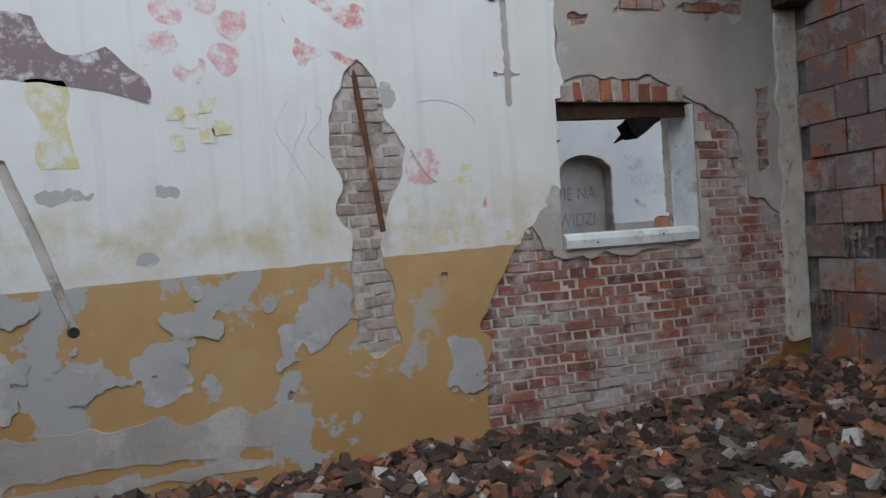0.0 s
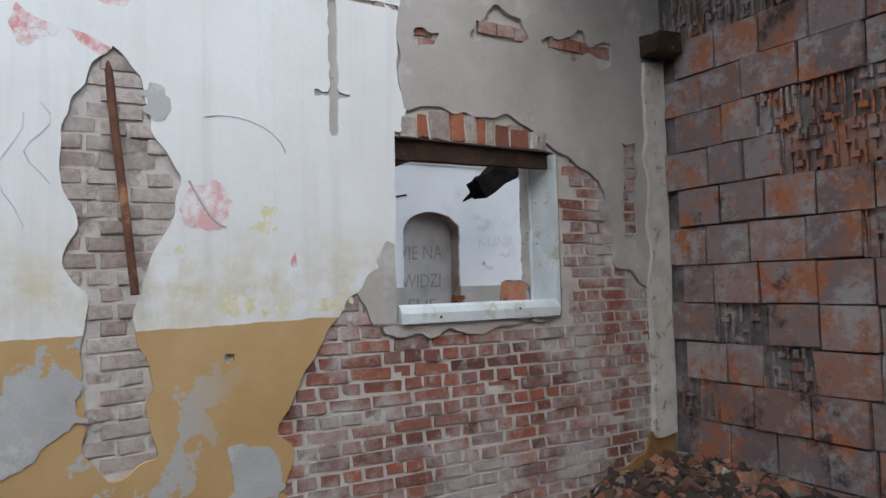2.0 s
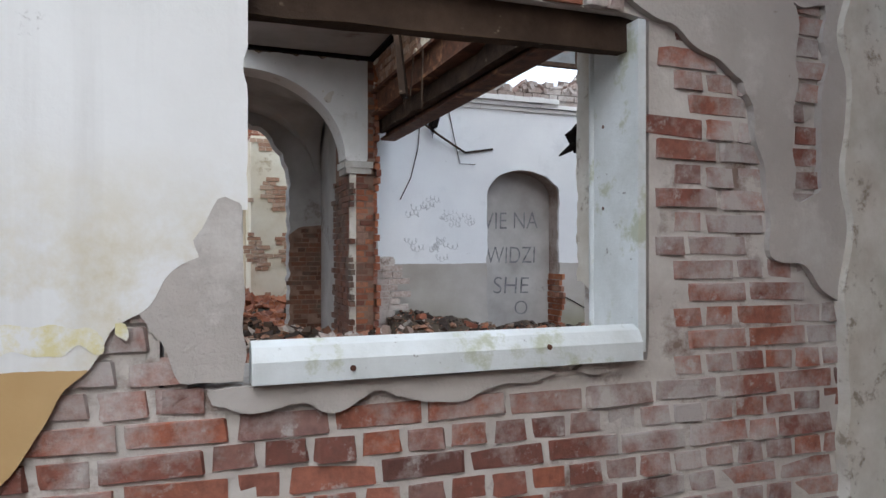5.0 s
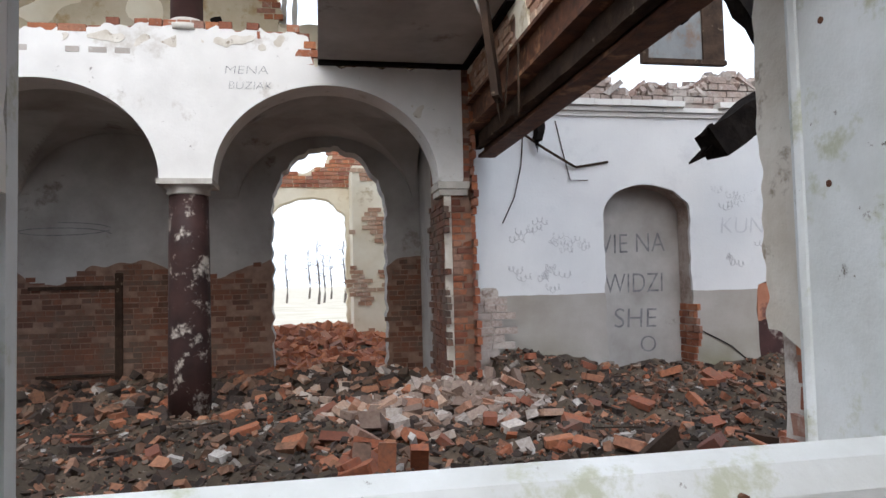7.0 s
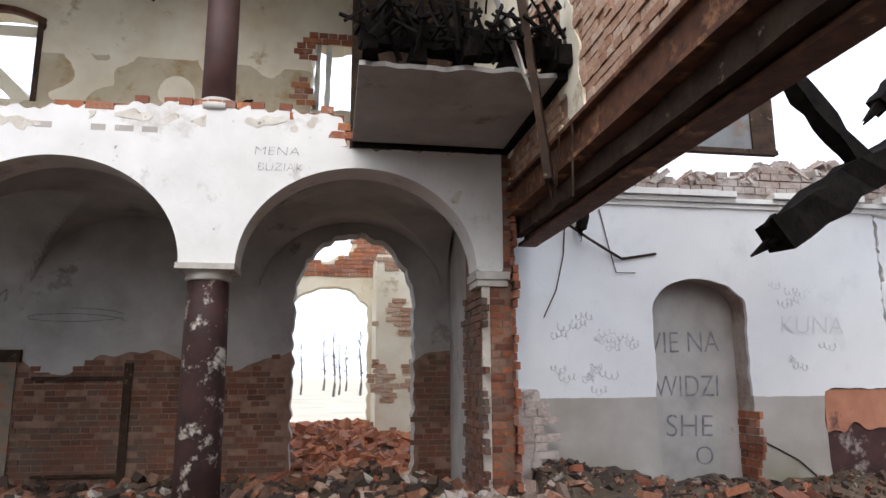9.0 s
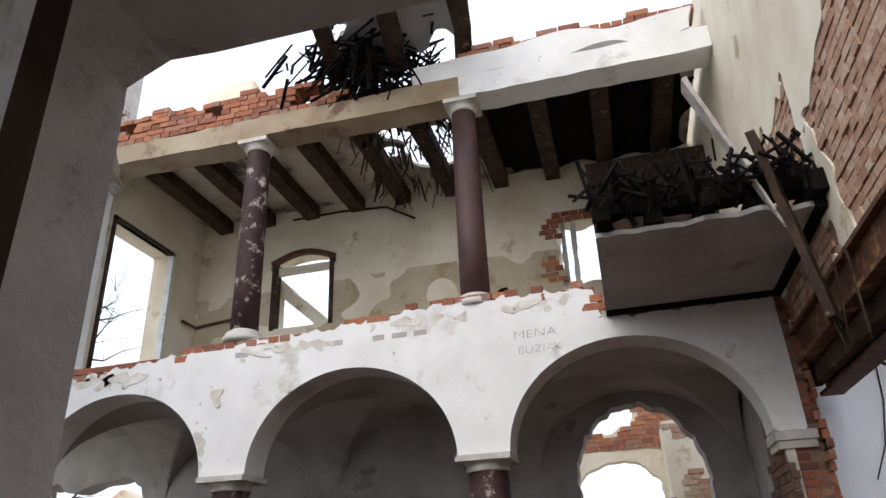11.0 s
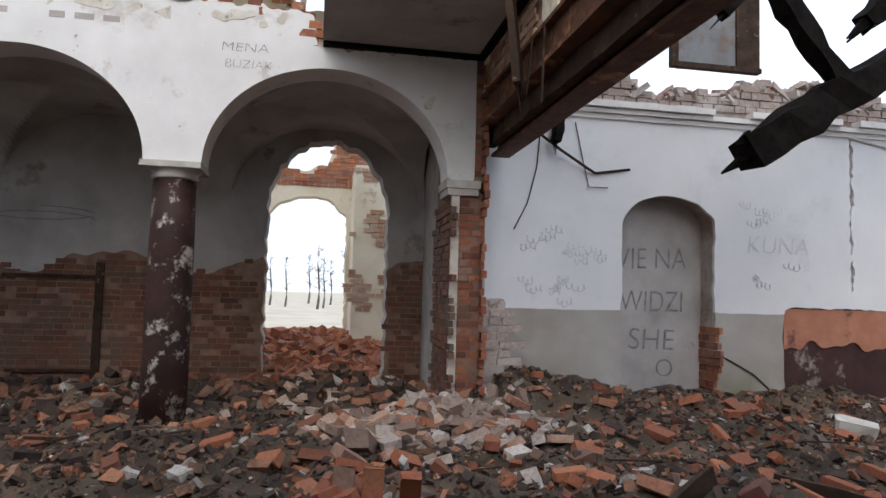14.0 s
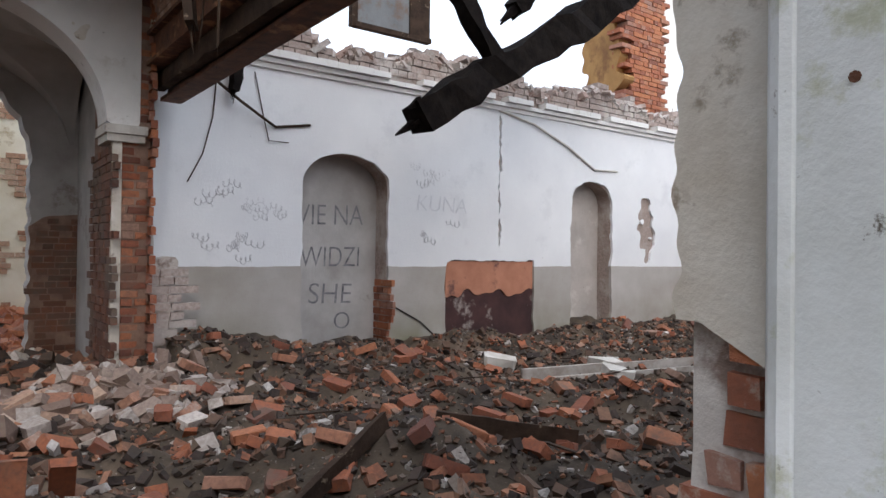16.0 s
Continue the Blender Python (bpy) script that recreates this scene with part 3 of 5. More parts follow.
slab("ochre_remnant", lambda u, v: poly(u, v, DAMP) + wob(u, v, 3, 0.03, 14), 1.9, 2.93, -0.02, 0.6, 0.03, on_y(-0.004), 0.02, M_OCHRE, wall_south, "ochre plaster remnant by the floor")

slab("jamb_render", lambda u, v: poly(u, v, [(0.715, 1.285), (0.715, 1.735), (0.66, 1.74), (0.56, 1.58), (0.46, 1.47), (0.53, 1.4), (0.57, 1.285)]) + wob(u, v, 5, 0.006, 12), 0.4, 0.73, 1.27, 1.8, 0.02, on_y(0.001), 0.022, M_GREY, wall_south, "grey render beside the window")
bm = bmesh.new()
_box(bm, 0.53, 0.583, 0.026, 0.22, 1.27, 2.34)
part("jamb_core", bm, M_MORTAR, wall_south)
# corner strip, hollow block wall
slab("corner_strip", lambda u, v: rect(u, v, 2.72, 2.93, 0.4, 3.05) + wob(u, v, 2.2, 0.012, 21), 2.6, 2.93, 0.3, 3.2, 0.03, on_y(-0.03), 0.05, M_REVEAL, wall_south, "pale plastered corner post")

wall_blocks = thing("wall_blocks", "unplastered wall of weathered red hollow clay blocks", "wall", kind="structure")
bm = bmesh.new()
_box(bm, 2.965, 3.2, -6.5, 0.0, -0.1, 4.3)
part("mortar_core", bm, M_DARKMORTAR, wall_blocks, "dark mortar")
wall_west = thing("wall_west", "plain plastered wall closing the room", "wall", kind="structure")
bm = bmesh.new()
_box(bm, -5.3, -5.0, -6.5, 0.3, -0.1, 4.3)
part("plaster", bm, M_GREY, wall_west)
wall_back = thing("wall_back", "plain plastered wall behind the entrance", "wall", kind="structure")
bm = bmesh.new()
_box(bm, -5.3, 3.2, -6.8, -6.5, -0.1, 4.3)
part("plaster", bm, M_GREY, wall_back)

# unseen slab added overhead to keep sky light off the right side
shading_ceiling = thing("shading_ceiling", "plain unseen ceiling added to shade the right of the room", "ceiling", kind="structure")
bm = bmesh.new()
_box(bm, 1.4, 3.2, -6.8, 0.33, 4.3, 4.5)
part("plaster", bm, M_GREY, shading_ceiling)
# window joinery
window_1 = thing("window_1", "empty wooden window frame with flaking white paint", "window", kind="structure")
bm = bmesh.new()
_box(bm, 1.872, 1.9, -0.004, 0.24, 1.3, 2.32)
part("frame_post", bm, M_FRAME, window_1)
for z in (1.75, 2.02):
    bm = bmesh.new()
    tube(bm, [(1.8705, 0.185, z), (1.876, 0.185, z)], [0.006, 0.006], 8)
    part("nail_hole", bm, M_RUST, window_1)
bm = bmesh.new()
tube(bm, [(1.885, 0.255, 1.3), (1.885, 0.255, 2.32)], [0.02, 0.02], 10)
part("bead", bm, M_FRAME, window_1)
bm = bmesh.new()
_box(bm, 0.66, 0.708, 0.028, 0.09, 1.3, 2.3)
_box(bm, 0.708, 0.714, 0.045, 0.07, 1.37, 2.29)
part("frame_post", bm, M_FRAME, window_1)
bm = bmesh.new()
_box(bm, 0.585, 0.655, 0.093, 0.165, 1.3, 2.3)
part("inner_lining", bm, M_WOOD, window_1, "dark weathered wood lining")
bm = bmesh.new()
bar(bm, (0.66, 0.08, 2.3), (1.95, 0.08, 2.32), 0.05, 0.17, 0.0, 1, 8, 0.004)
part("head", bm, M_WOOD, window_1, "dark weathered head board")
bm = bmesh.new()
v = [(0.73, -0.03, 1.28), (0.73, -0.03, 1.335), (0.73, -0.01, 1.37), (0.73, 0.02, 1.385), (0.73, 0.055, 1.375), (0.73, 0.055, 1.28)]
a = [bm.verts.new(p) for p in v]
b = [bm.verts.new((1.87, p[1], p[2])) for p in v]
for i in range(6):
    bm.faces.new((a[i], a[(i + 1) % 6], b[(i + 1) % 6], b[i]))
bm.faces.new(a[::-1])
bm.faces.new(b)
part("sill", bm, M_FRAME, window_1, "white painted sill, greenish with age")
for x, z in ((0.98, 1.31), (1.55, 1.335)):
    bm = bmesh.new()
    tube(bm, [(x, -0.034, z), (x, -0.025, z)], [0.008, 0.008], 8)
    part("nail", bm, M_RUST, window_1)
# reveal to the hall, broken towards the bottom
reveal = thing("window_reveal", "stained plaster reveal with broken brick edge", "wall", kind="structure")
slab("plaster", lambda u, v: np.maximum(rect(u, v, 0.25, 0.4, 1.3, 2.4) + wob(u, v, 9, 0.007, 31), -poly(u, v, [(0.2, 1.42), (0.26, 1.44), (0.37, 1.5), (0.42, 1.5), (0.42, 1.2), (0.2, 1.2)])), 0.24, 0.43, 1.3, 2.4, 0.009, on_x(1.905), 0.03, M_REVEAL, reveal)
slab("plaster", lambda u, v: rect(u, v, 0.17, 0.4, 1.2, 2.4) + wob(u, v, 5, 0.012, 33) + wob(u, v, 12, 0.006, 34), 0.17, 0.43, 1.25, 2.4, 0.009, on_x(0.5, -1), 0.03, M_REVEAL, reveal)
brick_mass("broken_bricks", 0.27, 0.32, 1.2, 1.5, lambda u, v: True, on_x(1.935), M_BRICK_ORANGE, reveal, "broken orange brickwork", 0.05, 0.055, 0.05, 3, 0.012)

# rod, hole, timber end
bm = bmesh.new()
tube(bm, [(-0.727, 0.03, 2.55), (-0.7, -0.03, 2.2), (-0.665, -0.075, 1.85), (-0.631, -0.112, 1.485)], [0.019] * 4, 10)
tagged(part("iron_rod", bm, M_RUST), "rusty iron rod hanging out of the broken plaster", "rod")
# holes drawn as short dark plugs, their inner shade in the colour
bm = bmesh.new()
tube(bm, [(0.27, -0.012, 3.07), (0.27, 0.05, 3.07)], [0.04, 0.035], 14)
tagged(part("pipe_stub", bm, M_DARK), "black plug standing for a hole in the mural wall", "pipe")
bm = bmesh.new()
tube(bm, [(-2.46, 0.004, 1.02), (-2.46, 0.03, 1.02)], [0.03, 0.03], 14)
tagged(part("pipe_stub", bm, M_DARK), "dark pipe hole in the ochre dado", "pipe")
bm = bmesh.new()
bar(bm, (2.78, -0.22, 3.14), (2.82, 0.1, 3.17), 0.2, 0.14, 0.05, 1, 5, 0.02)
tagged(part("timber_end", bm, M_WOOD), "broken dark timber end in the wall corner", "timber")


# mural
def petals(name, cx, cz, n, r0, size, material, label, skip=(), squash=0.72):
    me_parent = thing(name, label, "painting")
    for i in range(n):
        if i in skip:
            continue
        a = 2 * math.pi * i / n + 0.3
        px, pz = cx + math.cos(a) * r0, cz + math.sin(a) * r0
        ca, sa = math.cos(a), math.sin(a)

        def out(u, v):
            x, y = (u - px) * ca + (v - pz) * sa, -(u - px) * sa + (v - pz) * ca
            return ellipse(x, y, 0, 0, size, size * squash) + wob(u, v, 6, 0.012, i)
        slab("petal", out, px - 0.25, px + 0.25, pz - 0.25, pz + 0.25, 0.02, on_y(-0.0015), 0.0015, material, me_parent)
    return me_parent


petals("painted_flower", -1.68, 2.75, 6, 0.22, 0.1, P_PINK, "faded pink flower painted on white plaster", squash=0.9)
petals("painted_flower", -0.9, 2.83, 5, 0.17, 0.125, P_RED, "faded red flower painted on white plaster")
cap = thing("painted_mushroom", "faded brown mushroom painted on white plaster", "painting")
slab("cap", lambda u, v: np.maximum(ellipse(u, v, -2.85, 2.33, 0.88, 0.52), 2.47 - 0.18 * (u + 2.85) ** 2 - v) + wob(u, v, 3, 0.01, 4), -3.8, -1.9, 2.2, 2.95, 0.03, on_y(-0.0015), 0.0015, P_BROWN, cap)
slab("stalk", lambda u, v: poly(u, v, [(-2.6, 2.46), (-2.42, 2.46), (-2.37, 1.97), (-2.55, 1.97)]) + wob(u, v, 3, 0.02, 5), -2.7, -2.3, 1.9, 2.5, 0.025, on_y(-0.0015), 0.0015, P_YELLOW, cap)
chk = thing("painted_basket", "yellow chequered shape painted on white plaster", "painting")
for i in range(4):
    for j in range(3):
        if (i + j) % 2 == 0:
            cx, cz = -1.83 + i * 0.09, 2.14 + j * 0.09 + 0.02 * (i - 1.5) ** 2 * -1
            slab("check", lambda u, v: rect(u, v, cx - 0.045, cx + 0.045, cz - 0.045, cz + 0.045) + wob(u, v, 6, 0.008, i), cx - 0.07, cx + 0.07, cz - 0.07, cz + 0.07, 0.015, on_y(-0.0015), 0.0015, P_YELLOW, chk)
for x, z, rx, rz, m, nm in ((-0.03, 1.79, 0.06, 0.035, P_YELLOW, "yellow"), (0.0, 1.87, 0.05, 0.05, P_YELLOW, "yellow"), (0.16, 1.66, 0.035, 0.055, P_RED, "red"), (-0.3, 1.9, 0.11, 0.12, P_PINK, "pink"), (-0.4, 1.68, 0.05, 0.03, P_YELLOW, "yellow"), (-0.52, 2.37, 0.06, 0.08, P_GREY, "grey"), (-0.16, 1.42, 0.08, 0.05, P_YELLOW, "yellow"), (0.2, 1.41, 0.22, 0.035, P_YELLOW, "yellow"), (-1.94, 1.8, 0.09, 0.035, P_GREY, "grey"), (-2.49, 1.8, 0.14, 0.04, P_GREY, "grey"), (-2.04, 1.41, 0.07, 0.04, P_GREY, "grey"), (-1.0, 1.35, 0.0, 0.0, None, "")):
    if m:
        tagged(slab("paint_blot", lambda u, v: ellipse(u, v, x, z, rx, rz) + wob(u, v, 8, 0.012, int(x * 50) % 97), x - rx - 0.06, x + rx + 0.06, z - rz - 0.06, z + rz + 0.06, 0.012, on_y(-0.0015), 0.0015, m), "faded %s blot on the mural plaster" % nm, "paint mark")


def scrawl(name, pts, y, width, material, label, axis="y"):
    bm = bmesh.new()
    tube(bm, [(u, y, v) for u, v in pts], [width] * len(pts), 5)
    return tagged(part(name, bm, material), label, "drawing")


for i, (x, z, h) in enumerate(((-1.2, 2.1, 0.5), (-1.1, 2.0, 0.55), (-1.0, 2.15, 0.35))):
    scrawl("drawn_line", [(x + 0.05 * math.sin(k * 0.9 + i), z + h * (k / 8 - 0.5)) for k in range(9)], 0.0, 0.004, M_PENCIL_FAINT, "thin pencil line drawn on the plaster")
scrawl("drawn_line", [(-0.4 + 0.17 * k / 8 + 0.02, 2.02 - 0.22 * math.sin(k / 8 * 1.5)) for k in range(9)], 0.0, 0.007, P_GREY, "grey curved line painted on the plaster")
scrawl("drawn_line", [(-0.2 + 0.3 * math.cos(a), 2.15 + 0.2 * math.sin(a)) for a in (0.2 + k * 0.25 for k in range(8))], 0.0, 0.003, M_PENCIL_PALE, "faint pencil arc on the plaster")

# rubble floor of the room
def field(name, x0, x1, y0, y1, res, height, material, label):
    xs, ys = np.arange(x0, x1 + res, res), np.arange(y0, y1 + res, res)
    X, Y = np.meshgrid(xs, ys, indexing="ij")
    Z = height(X, Y)
    ids = np.arange(X.size).reshape(X.shape)
    q = np.stack((ids[:-1, :-1], ids[1:, :-1], ids[1:, 1:], ids[:-1, 1:]), -1).reshape(-1, 4)
    me = bpy.data.meshes.new(name)
    me.from_pydata(np.stack((X, Y, Z), -1).reshape(-1, 3).tolist(), [], q.tolist())
    me.polygons.foreach_set("use_smooth", [True] * len(q))
    return tagged(link(name, me, material), label, "floor", kind="structure")


def room_height(x, y):
    heap = 0.22 * np.exp(-((x - 3.0) ** 2 / 1.2 + (y + 0.4) ** 2 / 1.6)) + 0.1 * np.exp(-((x - 2.6) ** 2 + (y + 2) ** 2))
    return 0.0 + heap + wob(x, y, 0.8, 0.02, 40) + wob(x, y, 3.0, 0.015, 41)


def hall_height(x, y):
    h = 0.3 + wob(x, y, 0.22, 0.05, 50) + wob(x, y, 0.7, 0.055, 51) + wob(x, y, 2.2, 0.03, 52)
    h = h + 0.22 * np.exp(-((x - 3.5) ** 2 / 1.0 + (y - 7.2) ** 2 / 0.9)) + 0.16 * np.exp(-((x - 2.2) ** 2 / 1.5 + (y - 6.0) ** 2 / 1.2))
    h = h + 0.2 * np.exp(-((y - 7.1) ** 2) / 0.7) * (x > 3.0)
    h = h + 0.42 * np.exp(-((x - 1.0) ** 2 / 3.0 + (y - 12.8) ** 2 / 3.5))
    h = h + 0.18 * np.exp(-((x - 3.4) ** 2 / 0.6 + (y - 3.4) ** 2 / 0.4)) - 0.18 * np.exp(-((x - 4.9) ** 2 / 0.25 + (y - 3.1) ** 2 / 0.1))
    return h


field("floor_room", -5.0, 2.95, -6.5, 0.02, 0.06, room_height, M_EARTH, "dusty floor littered with broken brick")
field("floor_hall", -9.0, 13.5, 0.28, 14.6, 0.07, hall_height, M_EARTH, "rubble covered floor of the ruined hall")


def ground():
    bm = bmesh.new()
    R = 900.0
    xs, ys = (-R, -5.2, 3.1, R), (-R, -6.6, 0.2, R)
    g = [[bm.verts.new((x, y, 0.12)) for y in ys] for x in xs]
    for i in range(3):
        for j in range(3):
            if (i, j) != (1, 1):
                bm.faces.new((g[i][j], g[i + 1][j], g[i + 1][j + 1], g[i][j + 1]))
    tagged(part("ground", bm, M_GROUND), "pale bare winter ground around the ruin", "ground", kind="structure")


ground()

# ---------- hall: arcade ----------
AY = 6.6
arcade = thing("wall_arcade", "whitewashed arcade wall with three round arches", "wall", kind="structure")


def arcade_top(u):
    return np.interp(u, [-6.2, -5.2, -4.5, -3.4, -2.0, -0.6, 0.8, 1.0, 1.06, 2.9], [4.02, 4.05, 4.1, 4.21, 4.24, 4.37, 4.33, 4.3, 3.98, 4.0]) + 0.02 * np.sin(u * 17) + 0.015 * np.sin(u * 41)


def arcade_out(u, v):
    s = np.maximum(rect(u, v, -6.3, 2.68, 2.73, 5.0), v - arcade_top(u))
    for a, b in ((0.0, 2.4), (-2.87, -0.53), (-5.75, -3.42)):
        s = np.maximum(s, -arched(u, v, a, b, 0.0, 2.73, 3.77))
    return s


slab("plastered_wall", arcade_out, -6.3, 2.8, 2.7, 4.5, 0.05, on_y(AY), 0.42, M_WHITE, arcade, "", 0.004)
for x in (-1.92, -1.42, -1.2, -2.6, -3.1, -0.95):
    bm = bmesh.new()
    _box(bm, x, x + rnd.uniform(0.12, 0.2), AY - 0.004, AY + 0.03, 4.04, 4.1)
    part("joist_pocket", bm, M_GREY, arcade, "chipped socket in the plaster")
brick_mass("exposed_brick", -5.5, 1.0, 3.98, 4.5, lambda u, v: 0.0 < v - float(arcade_top(np.array([u]))[0]) + 0.05 < 0.1 or (u > 0.93 and v < 4.25), on_y(AY + 0.01), M_BRICK_ORANGE, arcade, "broken brick edge along the top", seed=6)


def column(x, z0, z1, r, name, label, base=False, cap=True, y=AY + 0.21, shaft=None):
    c = thing(name, label, "column", "arcade columns", at=(x, y, z0))
    bm = bmesh.new()
    lathe(bm, 0, 0, [(r * 1.02, 0), (r, (z1 - z0) * 0.3), (r * 0.97, (z1 - z0) * 0.7), (r * 0.92, z1 - z0 - 0.1)])
    part("shaft", bm, shaft or M_COLUMN, c, "smooth dark maroon shaft" if shaft else "flaking dark maroon shaft", True)
    if cap:
        bm = bmesh.new()
        h = z1 - z0
        lathe(bm, 0, 0, [(r * 0.95, h - 0.14), (r * 1.05, h - 0.12), (r * 0.98, h - 0.09), (r * 1.15, h - 0.05), (r * 1.22, h - 0.04)])
        part("capital", bm, M_STONE, c, "pale stone capital", True)
        bm = bmesh.new()
        k = r * 1.28
        _box(bm, -k, k, -k, k, h - 0.045, h + 0.012)
        part("abacus", bm, M_STONE, c, "weathered stone slab")
    if base:
        bm = bmesh.new()
        lathe(bm, 0, 0, [(r * 1.45, -0.08), (r * 1.45, -0.01), (r * 1.25, 0.0), (r * 1.3, 0.04), (r * 1.05, 0.07)])
        part("base", bm, M_STONE, c, "round stone base", True)
    return c


for i, (x, z, rx, rz) in enumerate(((-4.6, 3.95, 0.35, 0.08), (-3.3, 3.6, 0.06, 0.1), (-2.5, 4.08, 0.5, 0.05), (-0.9, 4.2, 0.4, 0.05), (0.35, 4.22, 0.3, 0.04), (-2.45, 3.62, 0.07, 0.07), (-5.2, 3.98, 0.4, 0.07), (-3.45, 3.1, 0.05, 0.16), (2.2, 3.5, 0.05, 0.07))):
    slab("bare_patch", lambda u, v: np.maximum(ellipse(u, v, x, z, rx, rz) + wob(u, v, 4.0, 0.04, 160 + i), arcade_out(u, v) + 0.01), x - rx - 0.15, x + rx + 0.15, z - rz - 0.12, z + rz + 0.12, 0.02, on_y(AY - 0.0065), 0.012, M_REVEAL, arcade, "dirty patch where the limewash fell off")
column(-0.27, 0.1, 2.73, 0.215, "stone_column", "dark maroon column with flaking paint in rubble")
column(-3.13, 0.1, 2.73, 0.215, "stone_column", "dark maroon column with flaking paint in rubble")
column(-6.0, 0.1, 2.73, 0.215, "stone_column", "chipped maroon column against the end wall")
column(-0.28, 4.4, 7.08, 0.165, "gallery_column", "slim smooth maroon column on the gallery edge", True, shaft=M_COLUMN_SMOOTH)
column(-3.14, 4.35, 7.08, 0.165, "gallery_column", "slim column with badly flaking maroon paint", True)

# end pier of the arcade
pier = thing("brick_pier", "broken brick pier with torn plaster at the arcade end", "pier", kind="structure")
bm = bmesh.new()
_box(bm, 2.46, 2.78, AY + 0.02, 7.5, 0.0, 4.4)
part("core", bm, M_REDMORTAR, pier)
bm = bmesh.new()
_box(bm, 2.45, 2.53, AY - 0.005, AY + 0.06, 0.1, 2.6)
part("plaster_strip", bm, M_REVEAL, pier, "dirty pale plaster edge")
bm = bmesh.new()
_box(bm, 2.38, 2.74, AY - 0.05, AY + 0.42, 2.64, 2.72)
_box(bm, 2.4, 2.72, AY - 0.03, AY + 0.4, 2.57, 2.65)
part("impost", bm, M_STONE, pier, "moulded stone impost")
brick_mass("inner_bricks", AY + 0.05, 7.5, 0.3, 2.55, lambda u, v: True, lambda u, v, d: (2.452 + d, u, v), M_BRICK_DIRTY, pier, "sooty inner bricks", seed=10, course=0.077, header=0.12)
brick_parts(pier, 2.53, 2.78, 0.3, 4.2, lambda u, v: u < 2.74 and v < 2.6 or (2.62 < u < 2.74 and v > 2.72), on_y(AY + 0.02), M_LOOSE, seed=9, course=0.077, header=0.12)
brick_mass("side_bricks", AY + 0.02, 7.15, 0.3, 4.3, lambda u, v: True, lambda u, v, d: (2.79 - d, u, v), M_BRICK_ORANGE, pier, seed=12)
slab("plaster_flake", lambda u, v: rect(u, v, 6.72, 7.1, 1.55, 3.3) + wob(u, v, 2.5, 0.08, 17), 6.6, 7.15, 1.4, 3.4, 0.04, on_x(2.83, -1), 0.03, M_GREY, pier, "torn grey plaster")
slab("stub_wall", lambda u, v: rect(u, v, 2.8, 3.08, 0.2, 1.5) + wob(u, v, 2.2, 0.04, 19), 2.78, 3.2, 0.2, 1.6, 0.04, on_y(6.85), 0.26, M_MORTAR, pier, "pale crumbling brick toothing")
brick_mass("toothing", 2.8, 3.1, 0.4, 1.5, lambda u, v: True, on_y(6.85), M_BRICK_PALE, pier, "whitened brick toothing", seed=13, course=0.085)

# cross wall on beams
cross_wall = thing("wall_cross", "remains of a brick cross wall carried on beams", "wall", kind="structure")


def cross_out(u, v):
    top = np.interp(u, [1.0, 2.5, 3.5, 5.0, 6.6], [6.2, 7.2, 8.0, 9.2, 9.6]) + 0.1 * np.sin(u * 9)
    return np.maximum(rect(u, v, 0.3, 7.0, 3.62, 10), v - top)


slab("brickwork", cross_out, 0.3, 7.0, 3.6, 9.8, 0.1, lambda u, v, d: (2.78 + d, u, v), 0.36, M_REDMORTAR, cross_wall)
TORN = [(4.35, 3.6), (4.5, 4.2), (4.6, 4.7), (3.8, 4.95), (3.4, 5.6), (3.5, 7.0), (3.0, 10.0), (7.1, 10.0), (7.1, 3.6)]
slab("plaster", lambda u, v: np.maximum(np.maximum(poly(u, v, TORN) + wob(u, v, 1.6, 0.06, 23), cross_out(u, v)), -rect(u, v, 4.9, 6.5, 3.5, 5.2) - wob(u, v, 2.0, 0.15, 25)), 2.5, 7.0, 3.6, 9.7, 0.05, lambda u, v, d: (2.755 + d, u, v), 0.025, M_YELLOWED, cross_wall, "stained white plaster, torn off in part")
brick_mass("bare_bricks", 0.4, 6.6, 3.65, 8.6, lambda u, v: flat(cross_out)(u, v) < -0.05 and flat(lambda a, b: poly(a, b, TORN))(u, v) > -0.1 or (4.9 < u < 6.5 and v < 5.2), lambda u, v, d: (2.78 + d, u, v), M_BRICK_TAN, cross_wall, "bare tan brickwork", seed=15, course=0.077, header=0.125, proud=0.012)


def i_beam(name, x, z0, z1, w, label):
    t = thing(name, label, "beam", "beams of the cross wall")
    for pn, a in (("lower_flange", (x - w / 2, x + w / 2, 0.2, 6.95, z0, z0 + 0.035)), ("web", (x - 0.03, x + 0.03, 0.2, 6.95, z0 + 0.035, z1 - 0.035)), ("upper_flange", (x - w / 2, x + w / 2, 0.2, 6.95, z1 - 0.035, z1))):
        bm = bmesh.new()
        _box(bm, *a)
        part(pn, bm, M_RUST, t)
    return t


rubble("fallen_mortar", 2200, lambda r: (r.uniform(3.0, 13.2), r.uniform(7.12, 7.6)), lambda x, y: 4.07 + 0.1 * np.sin(x * 2.1) + 0.07 * np.sin(x * 7.3) + 0.1 * (y - 7.3), M_PALERUB, "crumbled mortar and brick on the wall top", 0.02, 0.12, 77)

i_beam("iron_beam", 2.82, 3.3, 3.62, 0.18, "rusted iron girder under the cross wall")
i_beam("iron_beam", 3.04, 3.06, 3.4, 0.2, "lower rusted iron girder beside the other")
bm = bmesh.new()
bar(bm, (2.9, 0.3, 3.2), (2.9, 6.8, 3.2), 0.1, 0.16, 0, 1, 30, 0.012)
tagged(part("packing_timber", bm, M_WOOD), "dark timber packed between the girders", "timber")

